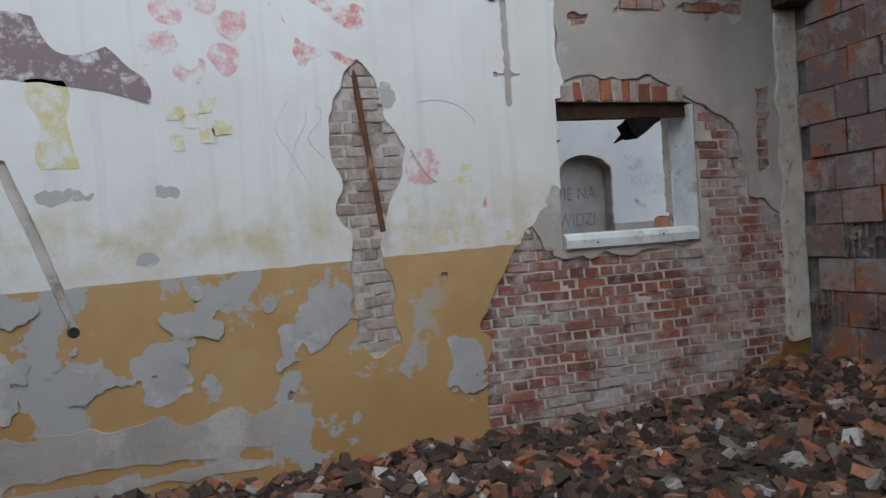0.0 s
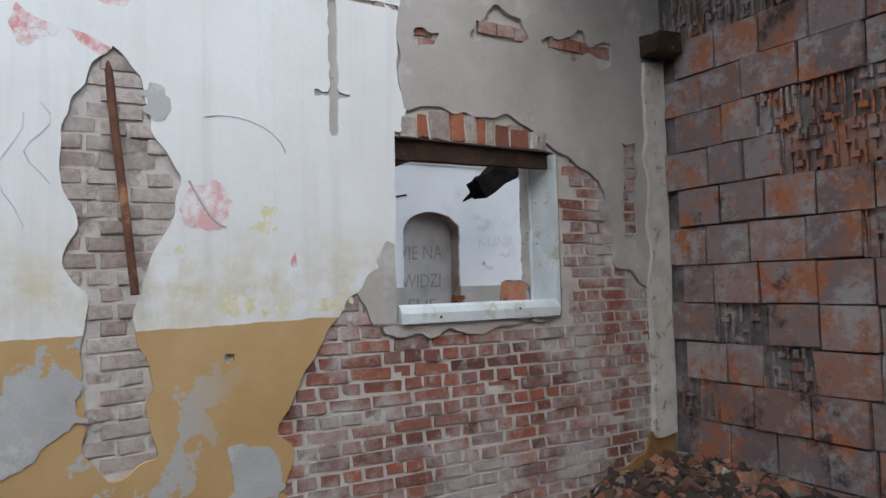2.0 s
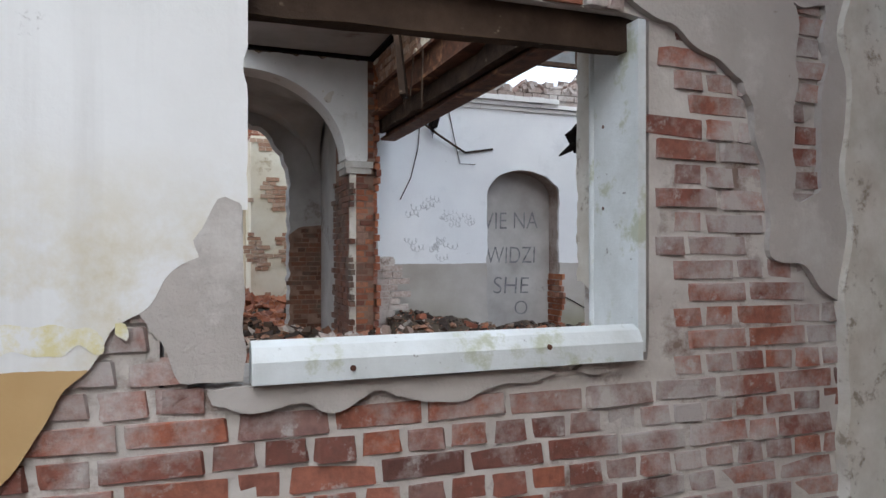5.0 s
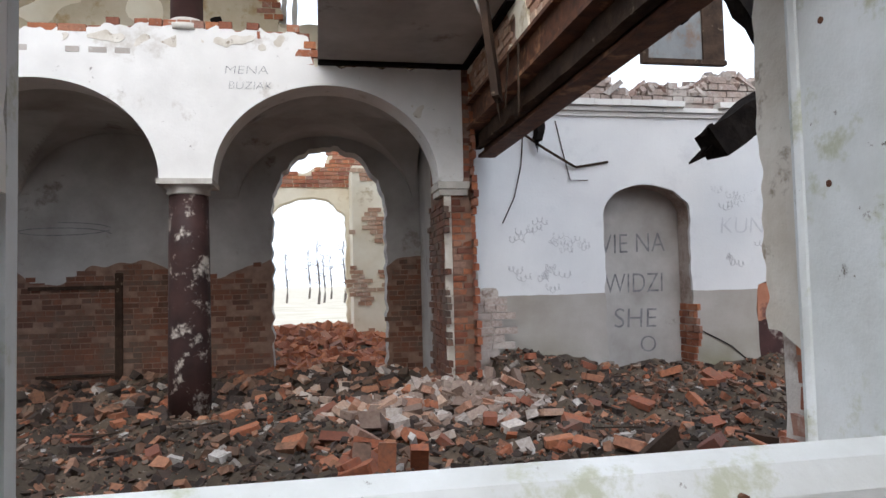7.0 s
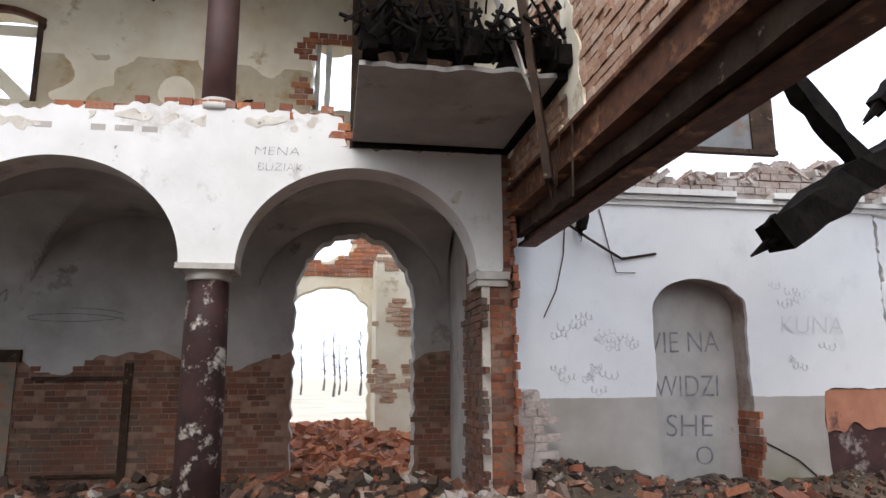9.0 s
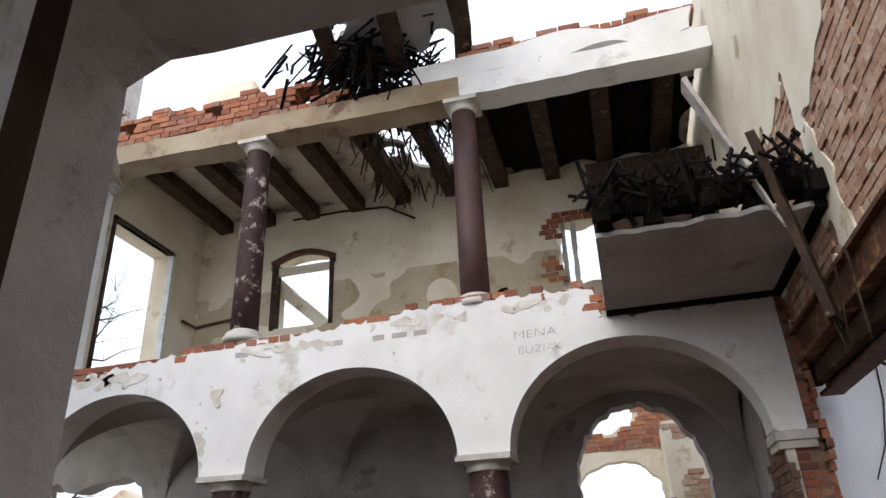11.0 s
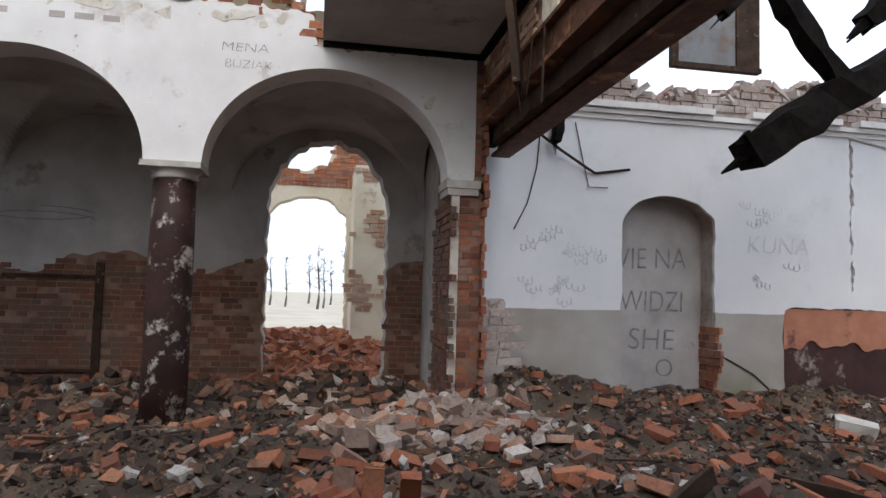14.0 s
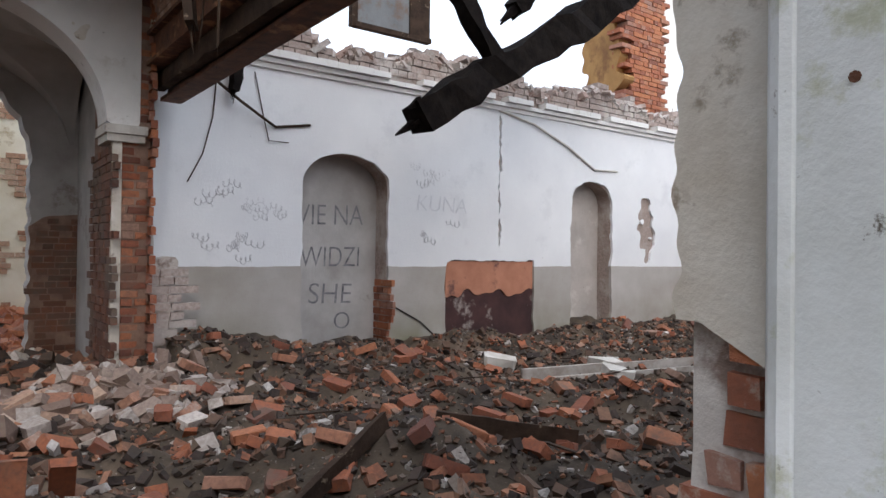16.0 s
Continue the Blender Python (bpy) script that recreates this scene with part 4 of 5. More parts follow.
# soffit beside it
soffit = thing("hanging_ceiling", "remaining plastered ceiling with charred edge", "ceiling", kind="structure")
# the shade under the ceiling is in the plaster colour
slab("plaster", lambda u, v: np.maximum(rect(u, v, 1.1, 2.76, 4.4, 6.6), 4.75 + 0.03 * np.sin(u * 5) + wob(u, v, 2.5, 0.03, 3) - v), 1.1, 2.76, 4.3, 6.6, 0.05, lambda u, v, d: (u, v, 4.02 + d), 0.04, M_SHADEPL, soffit, "grey plaster soffit with shade in its colour")
for a in ((1.1, 2.76, 6.5, 6.6, 3.985, 4.06), (2.68, 2.76, 4.7, 6.5, 3.985, 4.06)):
    bm = bmesh.new()
    _box(bm, *a)
    part("edge_batten", bm, M_CHAR, soffit, "dark edge batten")
for i in range(5):
    x = 1.18 + i * 0.38
    bm = bmesh.new()
    bar(bm, (x, 4.7 + rnd.uniform(-0.15, 0.2), 4.15), (x, 6.7, 4.15), 0.12, 0.16, 0, 1, 6, 0.01, i)
    part("joist", bm, M_CHAR, soffit, "charred joist")
bm = bmesh.new()
bar(bm, (1.1, 4.8, 4.3), (2.75, 4.9, 4.3), 0.16, 0.2, 0, 1, 14, 0.02, 5)
part("trimmer", bm, M_CHAR, soffit, "charred crumbling trimmer")
bm = bmesh.new()
for i in range(170):
    x = rnd.uniform(1.1, 2.7)
    y = rnd.uniform(4.4, 4.9)
    bar(bm, (x, y, 4.2 + rnd.uniform(0, 0.3)), (x + rnd.uniform(-0.2, 0.2), y + rnd.uniform(-0.15, 0.15), 4.05 + rnd.uniform(0, 0.5)), rnd.uniform(0.008, 0.035), 0.02)
tagged(part("splinters", bm, M_CHAR, soffit), kind="stuff")


def plank(name, a, b, w, h, material, label, seed=1, taper=0.75, cuts=8, roll=0.0):
    bm = bmesh.new()
    bar(bm, a, b, w, h, roll, taper, cuts, min(w, h) * 0.12, seed)
    e, d = Vector(b), (Vector(b) - Vector(a)).normalized()
    r = random.Random(seed)
    for i in range(4):
        o = Vector((r.uniform(-1, 1), r.uniform(-1, 1), r.uniform(-1, 1))) * min(w, h) * 0.3
        bar(bm, e + o - d * 0.1, e + o + d * r.uniform(0.04, 0.2), w * 0.2, h * 0.25, roll, 0.2)
    return tagged(part(name, bm, material), label, "timber")


plank("hanging_plank", (1.97, 4.62, 5.2), (2.37, 4.6, 3.95), 0.19, 0.04, M_PALEWOOD, "bleached split plank hanging beside the cross wall", 3, 0.4)
plank("hanging_plank", (2.4, 4.72, 4.65), (2.56, 4.65, 3.12), 0.27, 0.06, M_WOOD, "dark rough plank leaning against the girder", 4, 0.95)
plank("hanging_lath", (2.735, 4.6, 3.61), (2.72, 4.6, 3.0), 0.022, 0.015, M_WOOD, "thin dark lath dangling from the girder", 5)
plank("hanging_lath", (2.735, 4.9, 3.61), (2.7, 4.9, 3.2), 0.02, 0.015, M_WOOD, "thin dark lath dangling from the girder", 6)
plank("timber_stub", (3.76, 6.98, 3.85), (3.68, 6.96, 3.28), 0.1, 0.1, M_CHAR, "short charred timber hanging by the wall", 7, 0.9)
plank("charred_beam", (9.6, 5.5, 5.85), (5.16, 5.7, 2.98), 0.46, 0.4, M_CHAR, "big charred roof beam hanging with broken end", 8, 0.8, 24)
plank("charred_beam", (7.6, 5.35, 5.6), (6.3, 5.5, 4.3), 0.45, 0.3, M_CHAR, "charred crumbling rafter on the hanging beam", 12, 0.5, 16)
plank("charred_strut", (5.0, 5.6, 5.1), (6.1, 5.6, 3.75), 0.2, 0.16, M_CHAR, "charred strut nailed to the hanging beam", 9, 0.95, 10)
plank("charred_strut", (5.3, 5.4, 4.85), (4.7, 5.4, 4.2), 0.16, 0.12, M_CHAR, "broken charred rafter end", 10, 0.8)

# ---------- hall: niche wall ----------
NY = 7.1
niche_wall = thing("wall_niches", "whitewashed wall with grey dado and bricked niches", "wall", kind="structure")


def niche_out(u, v):
    top = 4.12 + 0.12 * np.sin(u * 2.1) + 0.06 * np.sin(u * 7.3) + 0.04 * np.sin(u * 19)
    s = np.maximum(rect(u, v, 2.85, 13.4, 0.0, 5), v - 3.72)
    s = np.maximum(s, -arched(u, v, 4.54, 5.70, -1, 2.40, 2.77) - wob(u, v, 3, 0.01, 2))
    s = np.maximum(s, -arched(u, v, 9.0, 9.96, -1, 2.42, 2.76) - wob(u, v, 3, 0.012, 3))
    s = np.maximum(s, -rect(u, v, 6.6, 8.22, -1, 1.51) - wob(u, v, 3, 0.012, 4))
    s = np.maximum(s, -(rect(u, v, 7.515, 7.55, 1.6, 3.6) + wob(u, v, 5, 0.01, 6)))
    s = np.maximum(s, -(ellipse(u, v, 10.85, 2.05, 0.2, 0.52) + wob(u, v, 3, 0.06, 7)))
    return s


slab("plaster", niche_out, 2.85, 13.4, 0.1, 3.75, 0.05, on_y(NY), 0.05, M_DADO, niche_wall, "", 0.003)


def core_out(u, v):
    s = rect(u, v, 2.85, 13.4, 0.0, 3.9)
    s = np.maximum(s, -arched(u, v, 4.54, 5.70, -1, 2.40, 2.77))
    return np.maximum(s, -arched(u, v, 9.0, 9.96, -1, 2.42, 2.76))


slab("masonry", core_out, 2.85, 13.4, 0.0, 3.95, 0.06, on_y(NY + 0.04), 0.5, M_BRICK_PALE, niche_wall)
# the first niche's back has the recess shade in its plaster colour
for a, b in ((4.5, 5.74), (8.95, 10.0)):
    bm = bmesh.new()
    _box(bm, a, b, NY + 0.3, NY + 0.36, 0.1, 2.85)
    part("niche_back", bm, M_SHADEPL if a < 5 else M_GREY, niche_wall, "stained grey plastered niche back")
brick_mass("niche_edge", NY + 0.03, NY + 0.3, 0.2, 1.3, lambda u, v: True, lambda u, v, d: (5.69 + d, u, v), M_BRICK_ORANGE, niche_wall, "broken brick niche edge", seed=31)
slab("patch_base", lambda u, v: rect(u, v, 6.58, 8.24, 0.1, 1.52), 6.58, 8.24, 0.1, 1.52, 0.1, on_y(NY + 0.03), 0.02, surface("dark_maroon_flaking", (0.075, 0.035, 0.032), (0.04, 0.02, 0.02), 4.0, stain=(0.33, 0.29, 0.26), stain_scale=2.6, stain_at=0.57), niche_wall, "flaking dark maroon paint")
slab("patch_plaster", lambda u, v: np.maximum(rect(u, v, 6.61, 8.2, 0.2, 1.5), 1.1 - v + wob(u, v, 1.6, 0.13, 35)), 6.6, 8.22, 0.2, 1.52, 0.04, on_y(NY + 0.012), 0.03, surface("terracotta_paint", (0.5, 0.24, 0.15), (0.36, 0.15, 0.09), 3.0, stain=(0.14, 0.07, 0.06), stain_scale=2.2, stain_at=0.58), niche_wall, "flaking terracotta paint")
bm = bmesh.new()
for y, z0, z1 in ((-0.03, 3.62, 3.68), (-0.07, 3.68, 3.74), (-0.12, 3.74, 3.82)):
    n = 40
    for i in range(n):
        if z0 > 3.7 and rnd.random() < 0.25:
            continue
        x = 3.7 + i * 9.7 / n
        _box(bm, x, x + 9.7 / n - 0.002, NY + y, NY + 0.05, z0, z1 - rnd.uniform(0, 0.012))
part("cornice", bm, M_WHITE, niche_wall, "chipped moulded cornice")


def ragged(u):
    return 4.1 + 0.1 * math.sin(u * 2.1) + 0.08 * math.sin(u * 7.3) + 0.06 * math.sin(u * 17)


brick_mass("ragged_top", 3.0, 13.3, 3.82, 4.5, lambda u, v: v < ragged(u), on_y(NY + 0.02), M_BRICK_PALE, niche_wall, "ragged pale brick top", seed=33, depth=0.3)
brick_mass("ragged_top", 3.0, 13.3, 3.82, 4.5, lambda u, v: v < ragged(u + 0.3) - 0.05, on_y(NY + 0.3), M_BRICK_PALE, niche_wall, "ragged pale brick top", seed=36, depth=0.3)

# shuttered opening, ruined gables above the niche wall
shutter = thing("sheet_shutter", "grey sheet metal shutter in a dark frame", "shutter")
bm = bmesh.new()
_box(bm, 5.28, 6.3, 7.22, 7.25, 4.42, 5.5)
part("sheet", bm, M_METAL, shutter)
for a in ((5.24, 6.38, 7.18, 7.28, 4.36, 4.42), (6.05, 6.36, 7.19, 7.23, 4.42, 5.5), (5.2, 5.28, 7.19, 7.28, 4.36, 5.5)):
    bm = bmesh.new()
    _box(bm, *a)
    part("frame_bar", bm, M_WOOD, shutter)
gable = thing("wall_upper_ruin", "ruined upper wall with ochre plaster and torn brick edge", "wall", kind="structure")
slab("ochre_face", lambda u, v: np.maximum(rect(u, v, 8.45, 9.5, 4.0, 9), 4.55 + 0.9 * (9.6 - u) * 0.0 - v) + wob(u, v, 1.2, 0.12, 41), 7.1, 9.9, 4.0, 9.0, 0.08, lambda u, v, d: (11.4 + d + (u - 7.2) * 0.25, u, v), 0.3, M_OCHRE, gable, "ochre plaster")
brick_mass("torn_edge", 11.5, 12.9, 4.1, 8.5, lambda u, v: u > 11.78 + 0.14 * math.sin(v * 21) + 0.14 * math.sin(v * 2.7), on_y(8.3), M_BRICK_ORANGE, gable, "toothed brick edge", seed=44, depth=0.3)
slab("torn_core", lambda u, v: rect(u, v, 12.05, 12.9, 4.1, 8.5) + wob(u, v, 2, 0.05, 5), 11.8, 13.0, 4.0, 8.6, 0.08, on_y(8.33), 0.3, M_MORTAR, gable)
slab("low_brick", lambda u, v: np.maximum(rect(u, v, 9.3, 11.7, 4.0, 5.0), v - 4.2 - 0.28 * (u - 9.3) * 0.55) + wob(u, v, 1.2, 0.1, 46), 9.2, 11.8, 3.9, 5.4, 0.06, on_y(8.1), 0.3, M_BRICK_ORANGE, gable, "broken brick stub")
slab("far_plaster", lambda u, v: rect(u, v, 12.7, 14.2, 4.0, 9) + wob(u, v, 1, 0.05, 4), 12.6, 14.3, 3.9, 9.0, 0.1, on_y(8.8), 0.3, M_WHITE, gable, "white plastered wall")
wall_east = thing("wall_east", "whitewashed end wall of the hall", "wall", kind="structure")
bm = bmesh.new()
_box(bm, 13.4, 13.8, 0.3, 7.6, 0.0, 5.0)
part("plaster", bm, M_DADO, wall_east)
wall_hall_south = thing("wall_hall_south", "plain wall continuing the window wall", "wall", kind="structure")
bm = bmesh.new()
_box(bm, 3.2, 13.8, 0.0, 0.28, 0.0, 4.3)
_box(bm, -9.2, -5.3, 0.0, 0.28, 0.0, 4.3)
part("plaster", bm, M_GREY, wall_hall_south)

# crack and cable lines on the niche wall
def line3(name, pts, r, material, label, cat="cable"):
    bm = bmesh.new()
    tube(bm, pts, [r] * len(pts), 6)
    return tagged(part(name, bm, material), label, cat)


line3("hanging_cable", [(3.35, 6.95, 3.45), (3.75, 6.99, 3.2), (4.1, 7.05, 3.02), (4.2, 7.08, 2.98), (4.62, 7.09, 3.05)], 0.016, M_WOOD, "bent dark cable conduit on the white wall")
line3("hanging_cable", [(3.55, 7.08, 3.6), (3.5, 7.08, 3.0), (3.4, 7.08, 2.6), (3.25, 7.08, 2.3)], 0.007, M_WOOD, "thin cable hanging on the white wall")
line3("hanging_cable", [(3.95, 7.08, 3.55), (4.05, 7.08, 3.1), (4.12, 7.08, 2.82), (4.35, 7.08, 2.82)], 0.006, M_WOOD, "thin cable hanging on the white wall")
line3("hanging_cable", [(7.5, 7.085, 3.62), (8.2, 7.085, 3.5), (8.9, 7.085, 3.25), (9.5, 7.085, 2.95), (10.05, 7.085, 2.97)], 0.016, M_STONE, "grey cable line across the white wall")
# crack drawn as a near-black tube, its shade in the colour
line3("wall_crack", [(5.75, 7.092, 0.95), (5.95, 7.092, 0.85), (6.2, 7.092, 0.72), (6.4, 7.092, 0.55)], 0.008, M_DARK, "dark crack in the grey dado", "crack")


# writing
def words(text, x, z, size, y, material, label, slant=0.0, wide=1.0):
    cu = bpy.data.curves.new("writing", "FONT")
    cu.body, cu.size, cu.extrude, cu.offset, cu.shear = text, size, 0.001, -0.004, slant
    tmp = bpy.data.objects.new("writing", cu)
    scene.collection.objects.link(tmp)
    me = bpy.data.meshes.new_from_object(tmp)
    bpy.data.objects.remove(tmp)
    ob = link("writing", me, material)
    ob.matrix_world = pose(x, y, z, 90, rnd.uniform(-2, 2), 0) @ Matrix.Diagonal((wide, 1, 1, 1))
    return tagged(ob, label, "writing", "wall writing")


NB = NY + 0.296
words("VIE NA", 4.6, 1.92, 0.36, NB, M_PENCIL, "VIE NA scrawled in charcoal on the niche", 0.05, 0.82)
words("WIDZI", 4.65, 1.42, 0.36, NB, M_PENCIL, "second charcoal line scrawled on the niche", 0.05, 0.78)
words("SHE", 4.75, 0.98, 0.36, NB, M_PENCIL, "third charcoal line scrawled on the niche", 0.05)
words("O", 5.1, 0.66, 0.3, NB, M_PENCIL, "charcoal letter scrawled on the niche")
words("KUNA", 6.1, 2.15, 0.3, NY - 0.004, M_PENCIL_FAINT, "faded writing on the white wall", 0.1)
words("MENA", 0.12, 3.86, 0.13, AY - 0.006, M_PENCIL, "MENA written in pencil above the arch", 0.1, 1.3)
words("BUZIAK", 0.16, 3.7, 0.12, AY - 0.006, M_PENCIL, "BUZIAK written in pencil above the arch", 0.1, 1.1)
for i in range(26):
    x, z = rnd.choice([(3.4, 2.2), (3.9, 2.1), (3.8, 1.7), (6.2, 2.6), (6.3, 1.85), (3.5, 1.6)])
    x, z, w = x + rnd.uniform(-0.2, 0.3), z + rnd.uniform(-0.15, 0.15), rnd.uniform(0.06, 0.25)
    line3("scribble", [(x + w * k / 20 + 0.022 * math.cos(k * 1.1), NY - 0.002, z + 0.035 * math.sin(k * 1.1) + 0.02 * math.sin(k * 0.37 + i)) for k in range(22)], 0.0035, M_PENCIL_PALE, "faded pencil scribble on the white wall", "drawing")

# ---------- corridor and gallery behind the arcade ----------
BY = 9.4
corridor = thing("wall_corridor", "corridor back wall, grey plaster over bare brick", "wall", kind="structure")


def back_low(u, v):
    s = rect(u, v, -9.0, 3.2, 0.0, 4.2)
    s = np.maximum(s, -(arched(u, v, 0.42, 2.08, -1, 2.7, 3.66) + wob(u, v, 3.0, 0.018, 60)))
    s = np.maximum(s, -(rect(u, v, -8.3, -6.15, -1, 3.2) + wob(u, v, 0.9, 0.12, 61)))
    s = np.maximum(s, -(arched(u, v, -5.55, -4.75, -1, 2.45, 2.72) + wob(u, v, 2, 0.03, 62)))
    return s


# corridor plaster carries its shade in the colour
slab("masonry", back_low, -9.0, 3.2, 0.0, 4.2, 0.06, on_y(BY), 0.4, M_SHADEPL, corridor, "grey plaster darkened for shade")
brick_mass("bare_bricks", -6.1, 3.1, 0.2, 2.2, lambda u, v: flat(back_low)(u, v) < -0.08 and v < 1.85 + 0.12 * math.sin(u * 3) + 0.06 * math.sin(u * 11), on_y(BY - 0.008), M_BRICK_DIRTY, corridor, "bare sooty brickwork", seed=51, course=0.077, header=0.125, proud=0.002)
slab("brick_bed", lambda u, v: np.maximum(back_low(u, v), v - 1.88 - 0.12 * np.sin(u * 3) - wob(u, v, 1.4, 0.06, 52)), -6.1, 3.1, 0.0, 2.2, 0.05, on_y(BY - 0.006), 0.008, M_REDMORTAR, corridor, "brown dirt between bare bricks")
walled = thing("walled_up_door", "walled-up doorway with stained plaster and dark lintel", "door")
bm = bmesh.new()
_box(bm, -4.3, -3.0, BY - 0.03, BY, 0.3, 1.9)
part("plaster_fill", bm, surface("stained_fill", (0.3, 0.27, 0.22), (0.15, 0.12, 0.09), 2.0, stain=(0.26, 0.11, 0.05), stain_scale=1.0, stain_at=0.55), walled)
bm = bmesh.new()
_box(bm, -4.4, -2.95, BY - 0.05, BY, 1.86, 2.02)
part("lintel", bm, M_WOOD, walled, "dark wooden lintel")
hatch = thing("walled_up_hatch", "bricked-up opening framed by dark charred timbers", "opening")
for a in ((-2.8, -1.7, 1.63, 1.68), (-2.7, -1.7, 0.43, 0.47)):
    bm = bmesh.new()
    _box(bm, a[0], a[1], BY - 0.05, BY - 0.015, a[2], a[3])
    part("rail", bm, M_WOOD, hatch)
bm = bmesh.new()
_box(bm, -1.7, -1.6, BY - 0.04, BY - 0.015, 0.35, 1.85)
part("post", bm, M_WOOD, hatch)
for i, (x, z, w) in enumerate(((-4.25, 2.6, 0.5), (-3.9, 2.5, 0.45), (-3.6, 2.68, 0.4))):
    line3("scribble", [(x + w * k / 20 + 0.04 * math.cos(k * 1.1), BY - 0.004, z + 0.08 * math.sin(k * 1.1 + i) + 0.04 * math.sin(k * 0.43)) for k in range(22)], 0.006, M_PENCIL, "dark graffiti scrawl on the shaded plaster", "drawing")
line3("scribble", [(-2.35 + 0.6 * math.cos(k * 0.5), BY - 0.004, 2.4 + 0.07 * math.sin(k * 0.5) + 0.006 * k) for k in range(17)], 0.006, M_PENCIL, "dark flat loop drawn on the shaded plaster", "drawing")
# vault of the corridor, its shade put into the plaster colour
vault = thing("ceiling_corridor", "plastered ceiling over the corridor, darkened for shade", "ceiling", kind="structure")
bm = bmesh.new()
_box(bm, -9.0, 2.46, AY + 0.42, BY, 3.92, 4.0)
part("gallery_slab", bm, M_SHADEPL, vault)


def groin(x, y):
    """Two crossing barrels in each bay, springing at the capitals."""
    h = 1.04 * np.sqrt(np.maximum(1 - ((y - 8.21) / 1.2) ** 2, 0))
    for a, b in ((-0.06, 2.5), (-2.93, -0.47), (-5.81, -3.36)):
        h = np.maximum(h, 1.07 * np.sqrt(np.maximum(1 - ((x - (a + b) / 2) / ((b - a) / 2)) ** 2, 0)))
    return 2.75 + h


slab("vault", lambda u, v: rect(u, v, -6.0, 2.55, 7.01, 9.4), -6.0, 2.55, 7.01, 9.4, 0.05, lambda u, v, d: (u, v, groin(u, v) + d), 0.03, M_SHADEPL, vault, "groined plaster vault darkened for shade")
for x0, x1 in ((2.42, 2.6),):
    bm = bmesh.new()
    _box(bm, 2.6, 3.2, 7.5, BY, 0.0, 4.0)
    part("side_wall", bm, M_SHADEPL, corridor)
# far room and far arch
far = thing("wall_far", "crumbling far wall with a bright open arch", "wall", kind="structure")


def far_out(u, v):
    s = np.maximum(rect(u, v, -4.0, 5.0, 0.0, 6.0), v - np.interp(u, [-0.2, 0.25, 0.4, 1.25, 1.4, 1.9], [5.0, 4.75, 4.18, 4.16, 4.7, 4.9]) - wob(u, u * 0.3, 1.2, 0.05, 70))
    return np.maximum(s, -arched(u, v, 0.07, 1.7, -1, 3.0, 3.54) - wob(u, v, 2, 0.015, 71))


slab("plaster", far_out, -4.0, 5.0, 0.0, 5.1, 0.07, on_y(14.3), 0.45, M_YELLOWED, far, "crumbling buff plaster")
brick_mass("brick_band", -1.5, 4.0, 3.75, 5.0, lambda u, v: flat(far_out)(u, v) < -0.02, on_y(14.29), M_BRICK_ORANGE, far, "exposed brick band", seed=72)
bm = bmesh.new()
_box(bm, 1.78, 2.55, 12.9, 14.3, 0.1, 4.0)
part("pilaster", bm, M_YELLOWED, far, "buff plastered pilaster")
brick_mass("pilaster_bricks", 1.8, 2.5, 0.3, 4.0, lambda u, v: math.sin(u * 9 + v * 2.3) + math.sin(v * 5.1) > 0.5, on_y(12.89), M_BRICK_TAN, far, "exposed pilaster bricks", seed=73)
for x in (-4.2, 5.0):
    bm = bmesh.new()
    _box(bm, x, x + 0.3, BY + 0.4, 14.7, 0.0, 4.0)
    part("return_wall", bm, M_YELLOWED, far)
outer = thing("ruin_outbuilding", "pale ruined wall with patchy red brick beyond", "ruin")
slab("plaster", lambda u, v: rect(u, v, -10.5, -8.2, 0.0, 3.4) + wob(u, v, 0.8, 0.2, 75), -10.8, -8.0, 0.0, 3.8, 0.08, on_y(12.5), 0.4, surface("patchy_ruin", (0.7, 0.63, 0.52), (0.5, 0.4, 0.3), 2.0, stain=(0.42, 0.2, 0.12), stain_scale=0.9, stain_at=0.52), outer)

# gallery
gallery = thing("wall_gallery", "yellowed gallery back wall with window openings", "wall", kind="structure")


def gal_out(u, v):
    s = rect(u, v, -6.0, 2.9, 4.0, 7.9)
    s = np.maximum(s, -(rect(u, v, -4.2, -3.17, 5.4, 6.5)))
    s = np.maximum(s, -(ellipse(u, v, -3.69, 6.5, 0.6, 0.22)))
    return np.maximum(s, -(rect(u, v, 0.58, 1.9, 5.5, 6.55) + wob(u, v, 2, 0.04, 80)))


slab("plaster", gal_out, -6.0, 2.9, 4.0, 7.9, 0.06, on_y(BY), 0.4, M_YELLOWED, gallery, "yellowed peeling plaster")
slab("dado_band", lambda u, v: np.maximum(np.maximum(gal_out(u, v), v - 6.1 + 0.03 * np.sin(u)), -(wob(u, v, 0.9, 0.5, 83) + 0.25)), -6.0, 2.9, 4.3, 6.15, 0.07, on_y(BY - 0.006), 0.01, surface("ochre_stained_dado", (0.56, 0.5, 0.38), (0.42, 0.34, 0.22), 1.6, stain=(0.36, 0.26, 0.13), stain_scale=1.4), gallery, "stained darker dado")
brick_mass("torn_bricks", 0.3, 1.2, 4.3, 7.0, lambda u, v: -0.0 < flat(lambda a, b: rect(a, b, 0.58, 1.9, 5.5, 6.55))(u, v) < 0.16 + 0.1 * math.sin(v * 9), on_y(BY - 0.01), M_BRICK_ORANGE, gallery, "torn red brick around the opening", seed=84)
window_2 = thing("window_2", "weathered wooden window frame in the gallery wall", "window", kind="structure")
